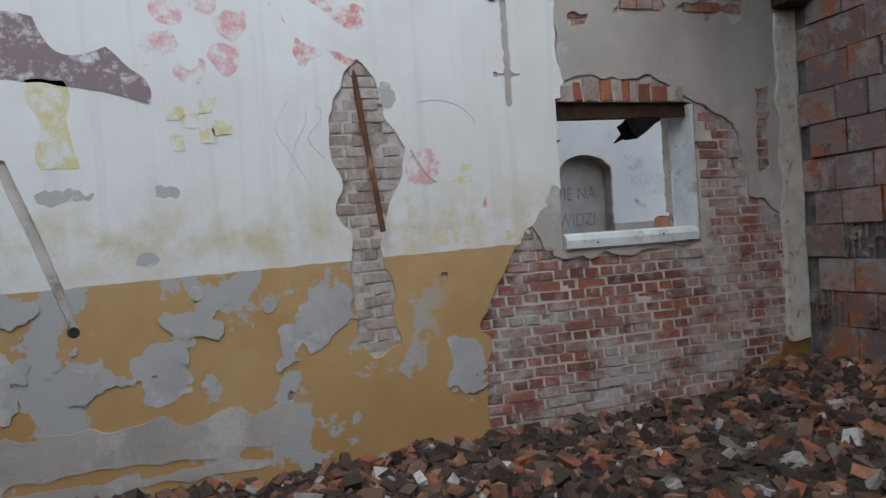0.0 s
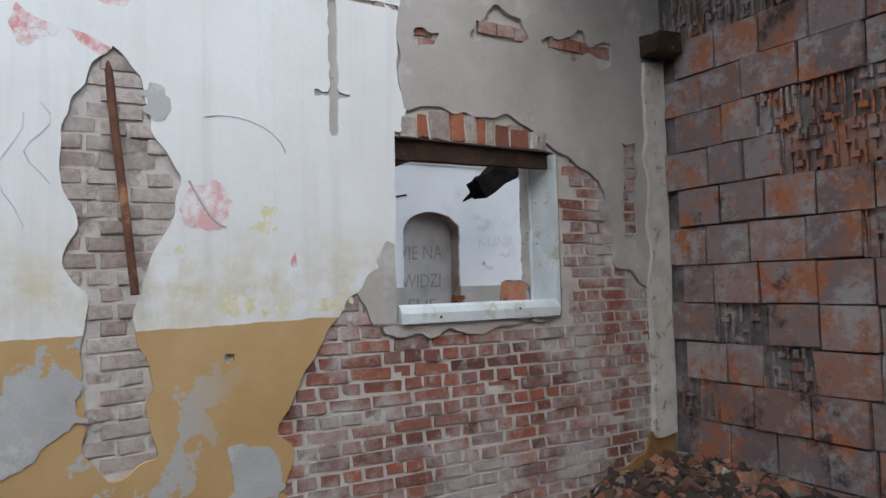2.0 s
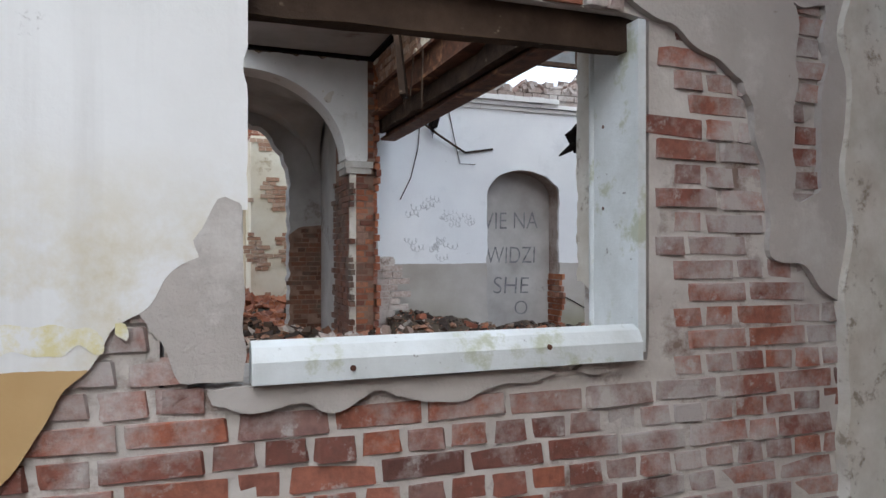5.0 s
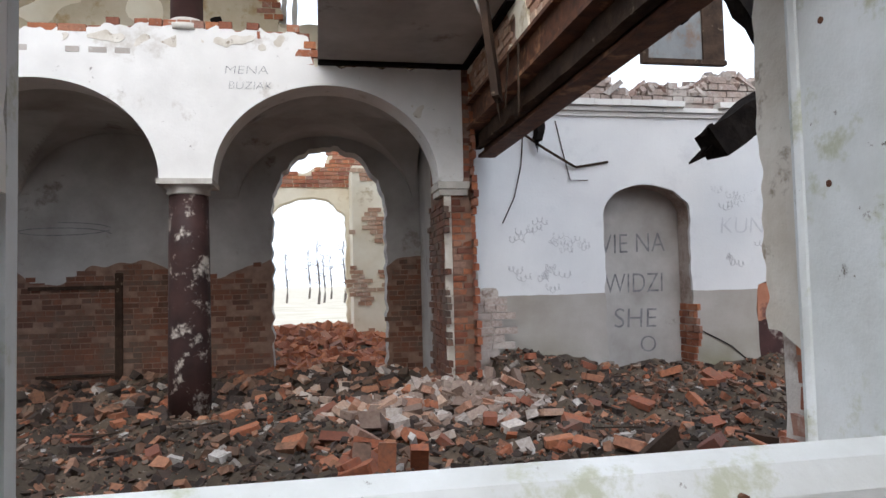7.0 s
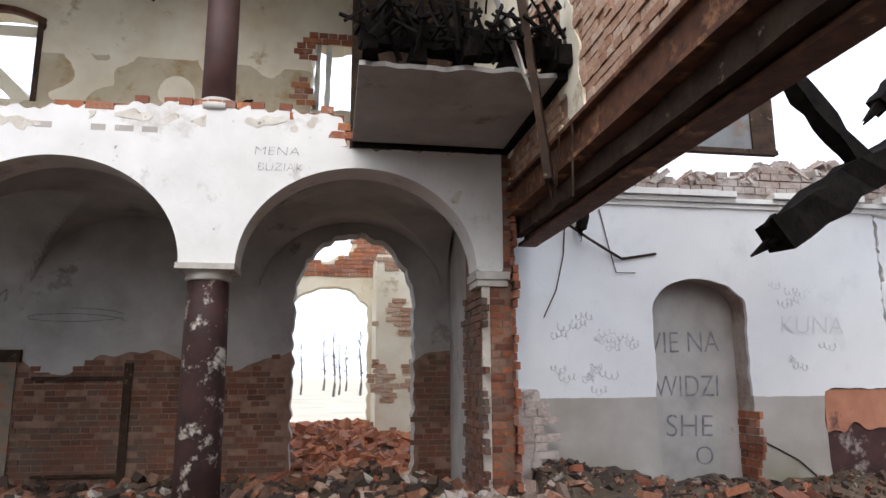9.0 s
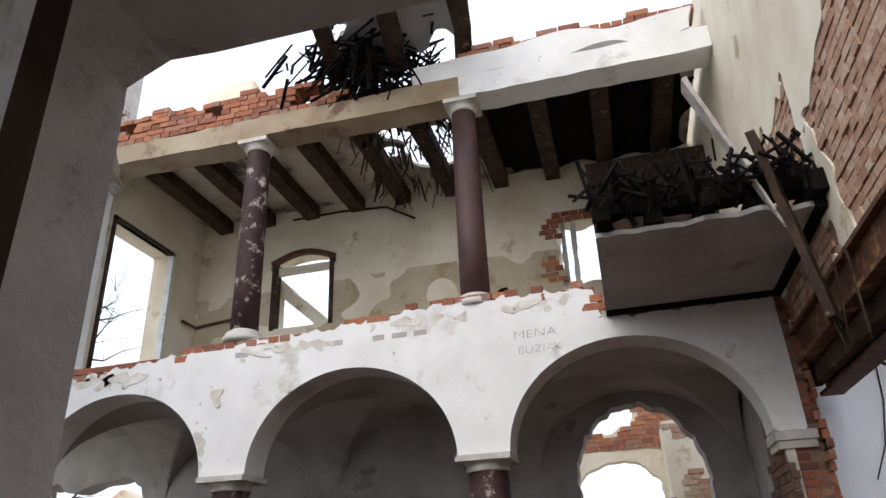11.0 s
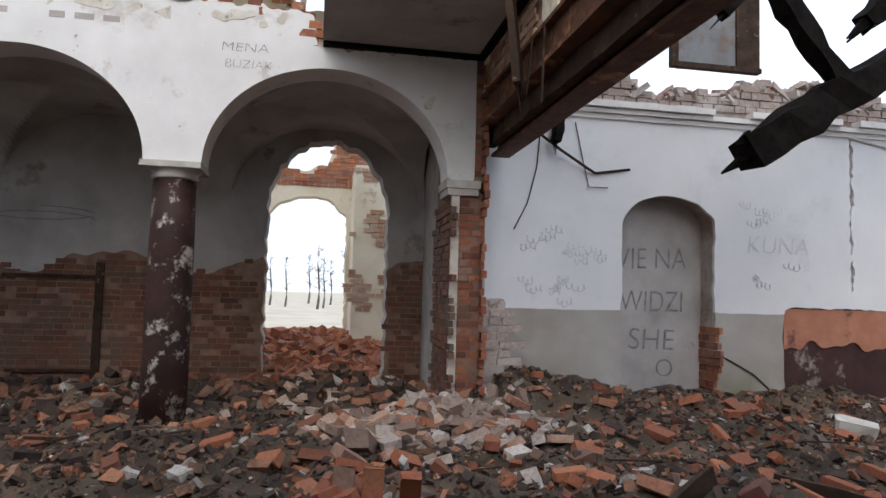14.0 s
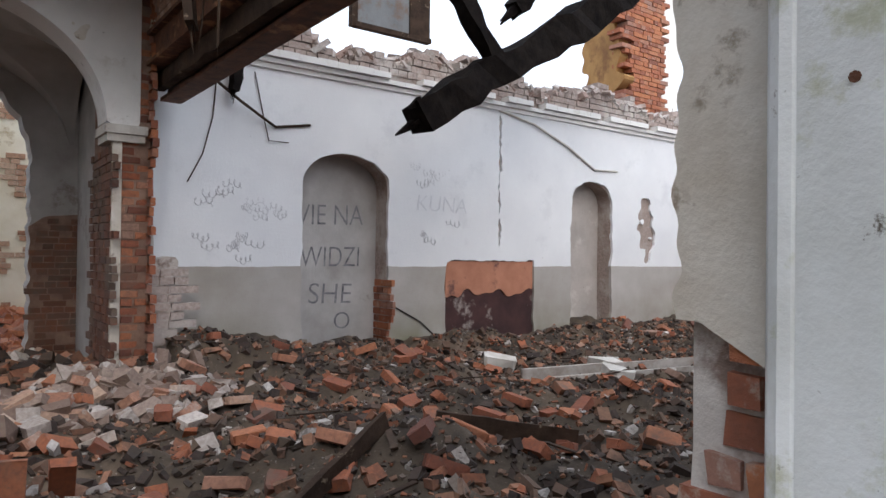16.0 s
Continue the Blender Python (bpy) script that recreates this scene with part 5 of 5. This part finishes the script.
for a in ((-4.24, -4.16, 5.38, 6.55), (-3.2, -3.13, 5.38, 6.55)):
    bm = bmesh.new()
    _box(bm, a[0], a[1], BY - 0.03, BY + 0.15, a[2], a[3])
    part("frame_post", bm, M_WOOD, window_2)
bm = bmesh.new()
n = 12
for i in range(n):
    f, g = i / n, (i + 1) / n
    bar(bm, (-4.25 + 1.14 * f, BY - 0.01, 6.55 + 0.16 * math.sin(math.pi * f)), (-4.25 + 1.14 * g, BY - 0.01, 6.55 + 0.16 * math.sin(math.pi * g)), 0.1, 0.08)
part("arched_head", bm, M_RUST, window_2, "rust-brown arched head")
bm = bmesh.new()
_box(bm, -4.2, -3.15, BY + 0.05, BY + 0.1, 6.36, 6.5)
part("blind_panel", bm, M_YELLOWED, window_2, "yellowed board panel")
plank("leaning_rafter", (-4.7, 9.75, 6.7), (-3.2, 9.75, 5.3), 0.3, 0.2, M_YELLOWED, "pale slanting timber behind the gallery window", 20, 0.95)
for x, w in ((0.78, 0.09), (0.62, 0.04)):
    bm = bmesh.new()
    bar(bm, (x, BY + 0.1, 5.4), (x + 0.03, BY + 0.1, 6.6), w, 0.08, 0, 0.8, 8, 0.012, int(w * 100))
    tagged(part("window_stud", bm, M_STONE), "broken pale stud in the gallery opening", "stud")
bm = bmesh.new()
_box(bm, 1.12, 2.9, 8.6, 8.7, 3.99, 7.0)
tagged(part("board_screen", bm, M_WOOD), "dark board screen on the gallery", "partition")
gal_side = thing("wall_gallery_side", "white gallery end wall with a large window opening", "wall", kind="structure")
slab("plaster", lambda u, v: np.maximum(rect(u, v, 7.0, 9.8, 4.0, 7.9), -rect(u, v, 7.2, 8.6, 4.3, 6.6)), 7.0, 9.8, 4.0, 7.9, 0.07, on_x(-5.65, -1), 0.35, M_YELLOWED, gal_side)
for a in ((7.16, 7.22, 4.3, 6.66), (8.58, 8.64, 4.3, 6.66), (7.16, 8.64, 6.6, 6.66)):
    bm = bmesh.new()
    _box(bm, -5.72, -5.62, a[0], a[1], a[2], a[3])
    part("window_frame", bm, M_FRAME if a[1] > 8 and a[3] - a[2] > 1 else M_WOOD, gal_side)
pil = thing("wall_pilaster", "white pilaster with moulded capital at the gallery end", "pilaster", kind="structure")
slab("shaft", lambda u, v: rect(u, v, -6.4, -5.55, 4.05, 7.1) + wob(u, v, 1, 0.01, 4), -6.4, -5.5, 4.0, 7.2, 0.08, on_y(AY - 0.02), 0.4, M_WHITE, pil)
bm = bmesh.new()
for i, (g, z) in enumerate(((0.02, 6.85), (0.06, 6.92), (0.1, 7.0), (0.05, 7.07))):
    _box(bm, -6.4, -5.5 + g, AY - 0.02 - g, AY + 0.4, z, z + 0.07)
part("capital", bm, M_STONE, pil)
bm = bmesh.new()
_box(bm, -6.4, -5.35, AY - 0.12, AY + 0.4, 4.05, 4.12)
part("base_moulding", bm, M_STONE, pil)
hall_west = thing("wall_hall_west", "tall whitewashed hall end wall, brick at the top", "wall", kind="structure")
bm = bmesh.new()
_box(bm, -6.7, -6.35, 0.28, 7.0, 0.0, 7.6)
part("plaster", bm, M_WHITE, hall_west)
brick_mass("brick_top", -6.5, -5.2, 7.7, 10.6, lambda u, v: u < -5.45 + 0.1 * math.sin(v * 8), on_y(AY), M_BRICK_ORANGE, hall_west, "bare red brickwork", seed=91)
bm = bmesh.new()
_box(bm, -6.6, -5.5, AY + 0.03, AY + 0.5, 7.6, 10.5)
part("brick_core", bm, M_MORTAR, hall_west)
slab("upper_plaster", lambda u, v: rect(u, v, -5.9, -4.7, 7.6, 10.5) + wob(u, v, 0.9, 0.15, 92), -6.0, -4.6, 7.6, 10.6, 0.08, on_y(9.3), 0.3, M_YELLOWED, hall_west, "buff plaster of the upper storey")

gal_end = thing("wall_gallery_end", "yellowed plaster wall closing the gallery", "wall", kind="structure")
slab("plaster", lambda u, v: rect(u, v, 7.0, 9.4, 4.0, 8.3) + wob(u, v, 1.0, 0.01, 7), 7.0, 9.4, 4.0, 8.4, 0.1, lambda u, v, d: (2.775 + d, u, v), 0.34, M_YELLOWED, gal_end)
# top beam, parapet, joists, boards
top_beam = thing("gallery_beam", "plastered beam across the gallery columns", "beam", kind="structure")
slab("beam", lambda u, v: rect(u, v, -5.6, -0.28, 7.09, 7.4) + wob(u, v, 1.2, 0.012, 95), -5.6, -0.28, 7.05, 7.5, 0.05, on_y(AY), 0.38, surface("stained_beam_plaster", (0.42, 0.35, 0.25), (0.24, 0.17, 0.1), 1.2, stain=(0.17, 0.11, 0.07), stain_scale=1.4, stain_at=0.55), top_beam, "brown-stained plaster")
slab("white_beam", lambda u, v: rect(u, v, -0.276, 2.75, 7.09, 7.4) + wob(u, v, 1.2, 0.008, 96), -0.276, 2.75, 7.05, 7.5, 0.05, on_y(AY), 0.38, M_WHITE, top_beam, "white plastered half of the beam")


def parapet(u):
    return 7.86 + 0.06 * math.sin(u * 5) + 0.04 * math.sin(u * 13) if u < -2.2 else 7.55


brick_mass("parapet", -5.5, -2.0, 7.4, 8.1, lambda u, v: v < parapet(u) and not (math.sin(u * 4.6) > 0.93 and 7.5 < v < 7.72), on_y(AY + 0.01), M_BRICK_ORANGE, top_beam, "red brick courses on the beam", seed=96, depth=0.3)
slab("upper_plaster", lambda u, v: rect(u, v, -0.9, 2.6, 7.4, 7.72) + wob(u, v, 1.1, 0.06, 97), -1.1, 2.7, 7.35, 7.9, 0.05, on_y(AY + 0.01), 0.34, M_WHITE, top_beam, "white plaster band")
brick_mass("upper_brick", -0.2, 2.6, 7.7, 7.95, lambda u, v: v < 7.85 + 0.08 * math.sin(u * 7), on_y(AY + 0.03), M_BRICK_ORANGE, top_beam, "brick remains", seed=98, depth=0.3)
ceil = thing("ceiling_gallery", "gallery ceiling of dark joists and pale boards, broken", "ceiling", kind="structure")
for i in range(10):
    x = -5.2 + i * 0.83
    bm = bmesh.new()
    bar(bm, (x, 6.9, 7.42), (x, 9.4, 7.42), 0.24, 0.22, 0, 1, 4, 0.01, i)
    part("joist", bm, M_WOOD, ceil, "dark joist")
slab("boards", lambda u, v: np.maximum(rect(u, v, -5.7, 2.7, 6.9, 9.5), -(ellipse(u, v, -1.15, 8.15, 0.55, 0.6) + wob(u, v, 1.2, 0.14, 99))), -5.7, 2.7, 6.9, 9.5, 0.08, lambda u, v, d: (u, v, 7.54 + d), 0.05, surface("pale_ceiling_boards", (0.52, 0.47, 0.39), (0.32, 0.27, 0.21), 2.0, stain=(0.09, 0.065, 0.05), stain_scale=0.6, stain_at=0.53), ceil)
slab("burnt_boards", lambda u, v: rect(u, v, -0.1, 2.7, 6.95, 9.4) + wob(u, v, 0.9, 0.12, 45), -0.3, 2.7, 6.9, 9.4, 0.08, lambda u, v, d: (u, v, 7.5 + d), 0.03, M_CHAR, ceil, "burnt black boards")
bm = bmesh.new()
for i in range(170):
    x, y = rnd.uniform(-2.1, -0.4), rnd.uniform(7.2, 9.2)
    l = rnd.uniform(0.1, 0.55)
    bar(bm, (x, y, 7.5), (x + rnd.uniform(-0.2, 0.2), y + rnd.uniform(-0.15, 0.15), 7.5 - l), rnd.uniform(0.008, 0.04), 0.012)
tagged(part("hanging_reed", bm, M_WOOD, ceil, "reed and laths hanging from the hole"), kind="stuff")
bm = bmesh.new()
for i in range(480):
    x, y, z = rnd.gauss(-1.6, 0.4), rnd.uniform(6.3, 7.4), 7.9 + rnd.gauss(0.25, 0.25)
    a = rnd.uniform(0, 3.1)
    bar(bm, (x, y, z), (x + math.cos(a) * rnd.uniform(0.1, 0.7), y + rnd.uniform(-0.3, 0.3), z + rnd.uniform(-0.6, 0.2)), rnd.uniform(0.01, 0.05), 0.02)
tagged(part("roof_wreckage", bm, M_CHAR, ceil, "tangle of charred roof wood"), kind="stuff")
for i in range(3):
    plank("roof_timber", (-2.0 + i * 0.9, 6.8, 7.95), (-1.6 + i * 0.9, 3.4, 8.7), 0.22, 0.22, M_WOOD, "dark roof timber sticking out over the hall", 30 + i, 0.9)
slab("roof_boards", lambda u, v: rect(u, v, -1.9, 0.1, 3.9, 6.8) + wob(u, v, 0.9, 0.2, 66), -2.2, 0.4, 3.6, 6.9, 0.1, lambda u, v, d: (u, v, 8.13 + (6.8 - v) * 0.22 + d), 0.04, M_SHADEPL, ceil, "pale boards between roof timbers")
line3("gallery_pipe", [(-3.9, BY - 0.03, 7.35), (-3.0, BY - 0.03, 7.36), (-2.2, BY - 0.03, 7.3), (-1.7, BY - 0.03, 7.0)], 0.02, M_WOOD, "dark conduit along the gallery wall")
line3("gallery_pipe", [(-5.6, 9.0, 5.6), (-5.6, 9.36, 5.6), (-4.9, 9.36, 5.66)], 0.025, M_RUST, "rusty rail across the gallery corner")
bm = bmesh.new()
bar(bm, (0.12, 8.2, 3.98), (-0.15, 8.0, 5.0), 0.1, 0.1)
tagged(part("post_stub", bm, M_CHAR), "charred post stub on the gallery floor", "timber")
plank("dangling_iron", (-4.6, 4.0, 8.8), (-4.9, 4.2, 7.3), 0.16, 0.03, M_RUST, "bent rusty iron strip hanging from above", 40, 0.7)
plank("wall_timber", (-6.3, 5.6, 7.75), (-5.3, 5.9, 7.45), 0.3, 0.3, M_CHAR, "charred timber end beside the pilaster", 41, 0.8)


# ---------- rubble ----------
def in_hall(r):
    while True:
        x, y = r.uniform(-6, 13), 0.6 + 6.4 * r.random() ** 0.8
        if x < 2.9 + 2.0 * y:
            return x, y


rubble("rubble", 15000, in_hall, hall_height, M_RUBBLE, "broken brick, plaster and mortar covering the floor", 0.01, 0.07, 3)
rubble("rubble", 24000, in_hall, hall_height, M_RUBBLE, "fine crumbs of brick and plaster on the floor", 0.006, 0.03, 13, 0.6)
rubble("rubble", 2600, lambda r: (r.uniform(-5.6, 3.0), r.uniform(6.9, 9.4)), hall_height, M_RUBBLE, "brick rubble on the corridor floor", 0.02, 0.13, 4)
rubble("rubble", 1500, lambda r: (r.gauss(1.1, 0.9), r.uniform(9.4, 14.6)), hall_height, brick_surface("heap_brick", ORANGE, (0.5, 0.4, 0.32), 0.6, True), "heap of red bricks beyond the inner arch", 0.05, 0.16, 5)
rubble("rubble", 420, lambda r: (r.gauss(2.2, 0.5), r.gauss(5.9, 0.5)), hall_height, brick_surface("pale_rubble", [(0.0, (0.14, 0.09, 0.065)), (0.5, (0.32, 0.24, 0.19)), (1.0, (0.5, 0.45, 0.4))], (0.22, 0.17, 0.13), 0.55, True), "pale broken brick by the pier", 0.02, 0.13, 6)
rubble("rubble", 6000, lambda r: (r.uniform(-2.5, 2.92), -3.2 * r.random() ** 1.4 - 0.02), room_height, M_RUBBLE, "broken brick and plaster on the room floor", 0.01, 0.08, 7)
rubble("rubble", 2200, lambda r: (2.92 - abs(r.gauss(0, 0.5)), r.uniform(-3.2, -0.05)), room_height, M_RUBBLE, "broken block heap along the wall", 0.02, 0.085, 8)

LOOSE = [chipped_box("loose_brick", 0.25 * k, 0.12, 0.065, 200 + i, M_LOOSE, 0.012) for i, k in enumerate((1, 1, 0.75, 0.55, 0.45, 0.9))]
for i in range(210):
    x, y = in_hall(rnd)
    if i < 70:
        x, y = rnd.uniform(0.5, 6.5), rnd.uniform(2.6, 6.2)
    z = float(hall_height(np.array([x]), np.array([y]))[0])
    ob = new("loose_brick", LOOSE[i % 6])
    ob.matrix_world = pose(x, y, z + 0.035, rnd.gauss(0, 18), rnd.gauss(0, 18), rnd.uniform(0, 360))
    tagged(ob, "fallen orange-red brick lying in the rubble", "brick", "fallen bricks")
M_LOOSE_PALE = brick_surface("dusty_loose_brick", [(0.0, (0.3, 0.13, 0.075)), (0.4, (0.44, 0.25, 0.16)), (0.7, (0.52, 0.38, 0.28)), (1.0, (0.58, 0.54, 0.49))], (0.5, 0.45, 0.39), 0.52)
DUSTY = [chipped_box("loose_brick", 0.25 * k, 0.12, 0.065, 230 + i, M_LOOSE_PALE, 0.012) for i, k in enumerate((1, 0.7, 0.5, 0.85))]
for i in range(80):
    x, y = (rnd.gauss(2.0, 0.6), rnd.gauss(5.8, 0.5)) if i < 45 else (rnd.uniform(0.3, 2.3), rnd.uniform(6.6, 9.6))
    z = float(hall_height(np.array([x]), np.array([y]))[0])
    ob = new("loose_brick", DUSTY[i % 4])
    ob.matrix_world = pose(x, y, z + 0.04, rnd.gauss(0, 22), rnd.gauss(0, 22), rnd.uniform(0, 360))
    tagged(ob, "dusty pale fallen brick in the heap by the pier", "brick", "dusty fallen bricks")
for x, tilt in ((1.33, 12), (1.5, 4), (1.72, -28)):
    ob = new("loose_brick", LOOSE[0])
    ob.matrix_world = pose(x, 3.85, float(hall_height(np.array([x]), np.array([3.85]))[0]) + 0.125, 0, 90 + tilt, 80)
    tagged(ob, "red brick standing upright against two others", "brick", "upright bricks")
for a, b, w in (((4.0, 3.75), (5.0, 3.35), 0.14), ((6.2, 5.2), (8.4, 4.1), 0.16), ((6.4, 5.0), (8.5, 3.9), 0.14), ((2.6, 3.0), (3.3, 3.3), 0.1), ((3.9, 6.2), (4.3, 6.6), 0.1)):
    za, zb = [float(hall_height(np.array([p[0]]), np.array([p[1]]))[0]) + 0.06 for p in (a, b)]
    bm = bmesh.new()
    bar(bm, (*a, za), (*b, zb), 0.04, w, 0, 1, 6, 0.006, 9)
    tagged(part("fallen_plank", bm, M_PALEWOOD if a[0] > 6 else M_WOOD), "weathered plank lying on the rubble", "plank")
bm = bmesh.new()
for i in range(160):
    x, y = in_hall(rnd)
    z = float(hall_height(np.array([x]), np.array([y]))[0]) + 0.03
    a, l = rnd.uniform(0, 6.28), rnd.uniform(0.1, 0.5)
    bar(bm, (x, y, z), (x + math.cos(a) * l, y + math.sin(a) * l, z + rnd.uniform(-0.03, 0.05)), rnd.uniform(0.01, 0.04), 0.012)
tagged(part("wood_splinters", bm, M_WOOD), "splintered laths scattered over the rubble", "debris", kind="stuff")
for x, y, s in ((6.5, 5.9, 0.16), (7.2, 4.9, 0.17), (6.9, 4.5, 0.14), (8.0, 4.6, 0.15)):
    me = chipped_box("stone_lump", s * 2.2, s * 1.5, s, int(x * 10), M_STONE, 0.03)
    ob = new("stone_lump", me)
    ob.matrix_world = pose(x, y, float(hall_height(np.array([x]), np.array([y]))[0]) + s * 0.35, 10, 8, x * 50)
    tagged(ob, "grey lump of stone in the rubble", "stone")


# ---------- trees outside ----------
def tree(name, x, y, h, seed, label, spread=0.35):
    t = thing(name, label, "tree", "bare trees", at=(x, y, 0.1))
    r = random.Random(seed)
    bm = bmesh.new()
    tube(bm, [(0.02 * h * math.sin(k), 0.0, h * k / 6) for k in range(7)], [0.022 * h * (1 - k / 7.5) for k in range(7)], 7)
    part("trunk", bm, M_BARK, t)
    bm = bmesh.new()
    for i in range(26):
        z = h * r.uniform(0.3, 0.95)
        a, l = r.uniform(0, 6.28), h * spread * r.uniform(0.3, 1.0)
        p = [Vector((0, 0, z))]
        for k in range(4):
            p.append(p[-1] + Vector((math.cos(a), math.sin(a), r.uniform(0.2, 0.9))) * l / 4)
            a += r.uniform(-0.5, 0.5)
        tube(bm, p, [0.005 * h * (1 - k / 5) for k in range(5)], 5)
        for k in range(5):
            s = p[r.randrange(1, 5)]
            tube(bm, [s, s + Vector((r.uniform(-1, 1), r.uniform(-1, 1), r.uniform(-0.2, 1))) * l * 0.35], [0.0016 * h, 0.0006 * h], 4)
    part("crown", bm, M_BARK, t, "bare winter branches")


for i, (x, y, h) in enumerate(((-1.6, 62, 4.6), (1.2, 55, 5.2), (1.7, 60, 4.4), (3.4, 58, 5.4), (-3.2, 66, 5), (2.6, 75, 5), (0.2, 80, 6), (-19, 21, 13))):
    tree("bare_tree", x, y, h, 300 + i, "leafless tree in the haze beyond the ruin", 0.16 if i < 7 else 0.5)

# ---------- pieces of the nearest walls ----------
EXPOSED = [(0.76, 1.75), (0.67, 1.74), (0.34, 1.37), (0.0, 0.77), (0.03, 0.0), (2.75, 0.0), (2.75, 2.5), (1.7, 2.6)]
f_white, f_grey, f_open, f_scar, f_patch, f_exp = flat(white_out), flat(grey_out), flat(opening), flat(lambda u, v: poly(u, v, SCAR)), flat(lambda u, v: poly(u, v, SILLPATCH)), flat(lambda u, v: poly(u, v, EXPOSED))
brick_parts(wall_south, 0.0, 2.72, 0.0, 2.5, lambda u, v: f_exp(u, v) < 0.04 and f_grey(u, v) > -0.05 and f_open(u, v) > (0.085 if u < 1 else 0.05) and f_patch(u, v) > -0.04, on_y(0.014), M_BRICK, seed=2, course=0.0755, header=0.126, proud=-0.001)
brick_parts(wall_south, -0.95, -0.4, 0.62, 2.6, lambda u, v: f_scar(u, v) < 0.03, on_y(0.02), M_BRICK_PALE, seed=4, header=0.126, course=0.0755)
brick_mass("upper_bricks", 0.8, 2.7, 2.85, 3.15, lambda u, v: f_grey(u, v) > -0.02, on_y(0.014), M_BRICK, wall_south, seed=8)

# hollow blocks
rb = random.Random(11)


def hollow_block(w, h, broken, seed):
    r = random.Random(seed)
    if not broken:
        return chipped_box("hollow_block", 0.05, w - 0.012, h - 0.014, seed, M_BLOCK, 0.008)
    bm = bmesh.new()
    n = 6
    _box(bm, 0.02, 0.03, -w / 2, w / 2, -h / 2, h / 2)
    for i in range(n + 1):
        y = -w / 2 + 0.005 + (w - 0.02) * i / n
        z = -h / 2
        while z < h / 2 - 0.02:
            l = r.uniform(0.03, 0.12)
            x = r.uniform(-0.03, 0.02)
            _box(bm, x, 0.03, y, y + r.uniform(0.008, 0.02), z, min(z + l, h / 2))
            z += l
    for i in range(7):
        y, z = r.uniform(-w / 2, w / 2 - 0.06), r.uniform(-h / 2, h / 2 - 0.05)
        _box(bm, -0.02, 0.03, y, y + r.uniform(0.03, 0.06), z, z + r.uniform(0.015, 0.05))
    me = bpy.data.meshes.new("hollow_block")
    bm.to_mesh(me)
    bm.free()
    me.materials.append(M_BLOCK)
    return me


whole = {w: [hollow_block(w, 0.265, False, 400 + int(w * 100) + i) for i in range(3)] for w in (0.26, 0.33, 0.38)}
torn = {w: [hollow_block(w, 0.265, True, 500 + int(w * 100) + i) for i in range(2)] for w in (0.26, 0.33, 0.38)}
for row in range(16):
    z = 0.0 + row * 0.265 + 0.13
    y = 0.0 - (0.12 if row % 2 else 0.0)
    while y > -4.4:
        w = rb.choice((0.26, 0.33, 0.33, 0.38))
        c = y - w / 2
        y -= w
        near = math.hypot((c + 1.2) / 0.45, (z - 2.4) / 0.35) < 1 or math.hypot((c + 0.95) / 0.16, (z - 0.95) / 0.14) < 1 or math.hypot((c + 1.6) / 0.2, (z - 1.75) / 0.15) < 1 or z > 3.1 or rb.random() < 0.04
        ob = new("hollow_block", rb.choice((torn if near else whole)[w]))
        ob.parent = wall_blocks
        ob.location = (2.945 + rb.uniform(-0.015, 0.015), c, z + rb.uniform(-0.004, 0.004))
        ob.rotation_euler = (rb.uniform(-0.015, 0.015), 0, rb.uniform(-0.02, 0.02))
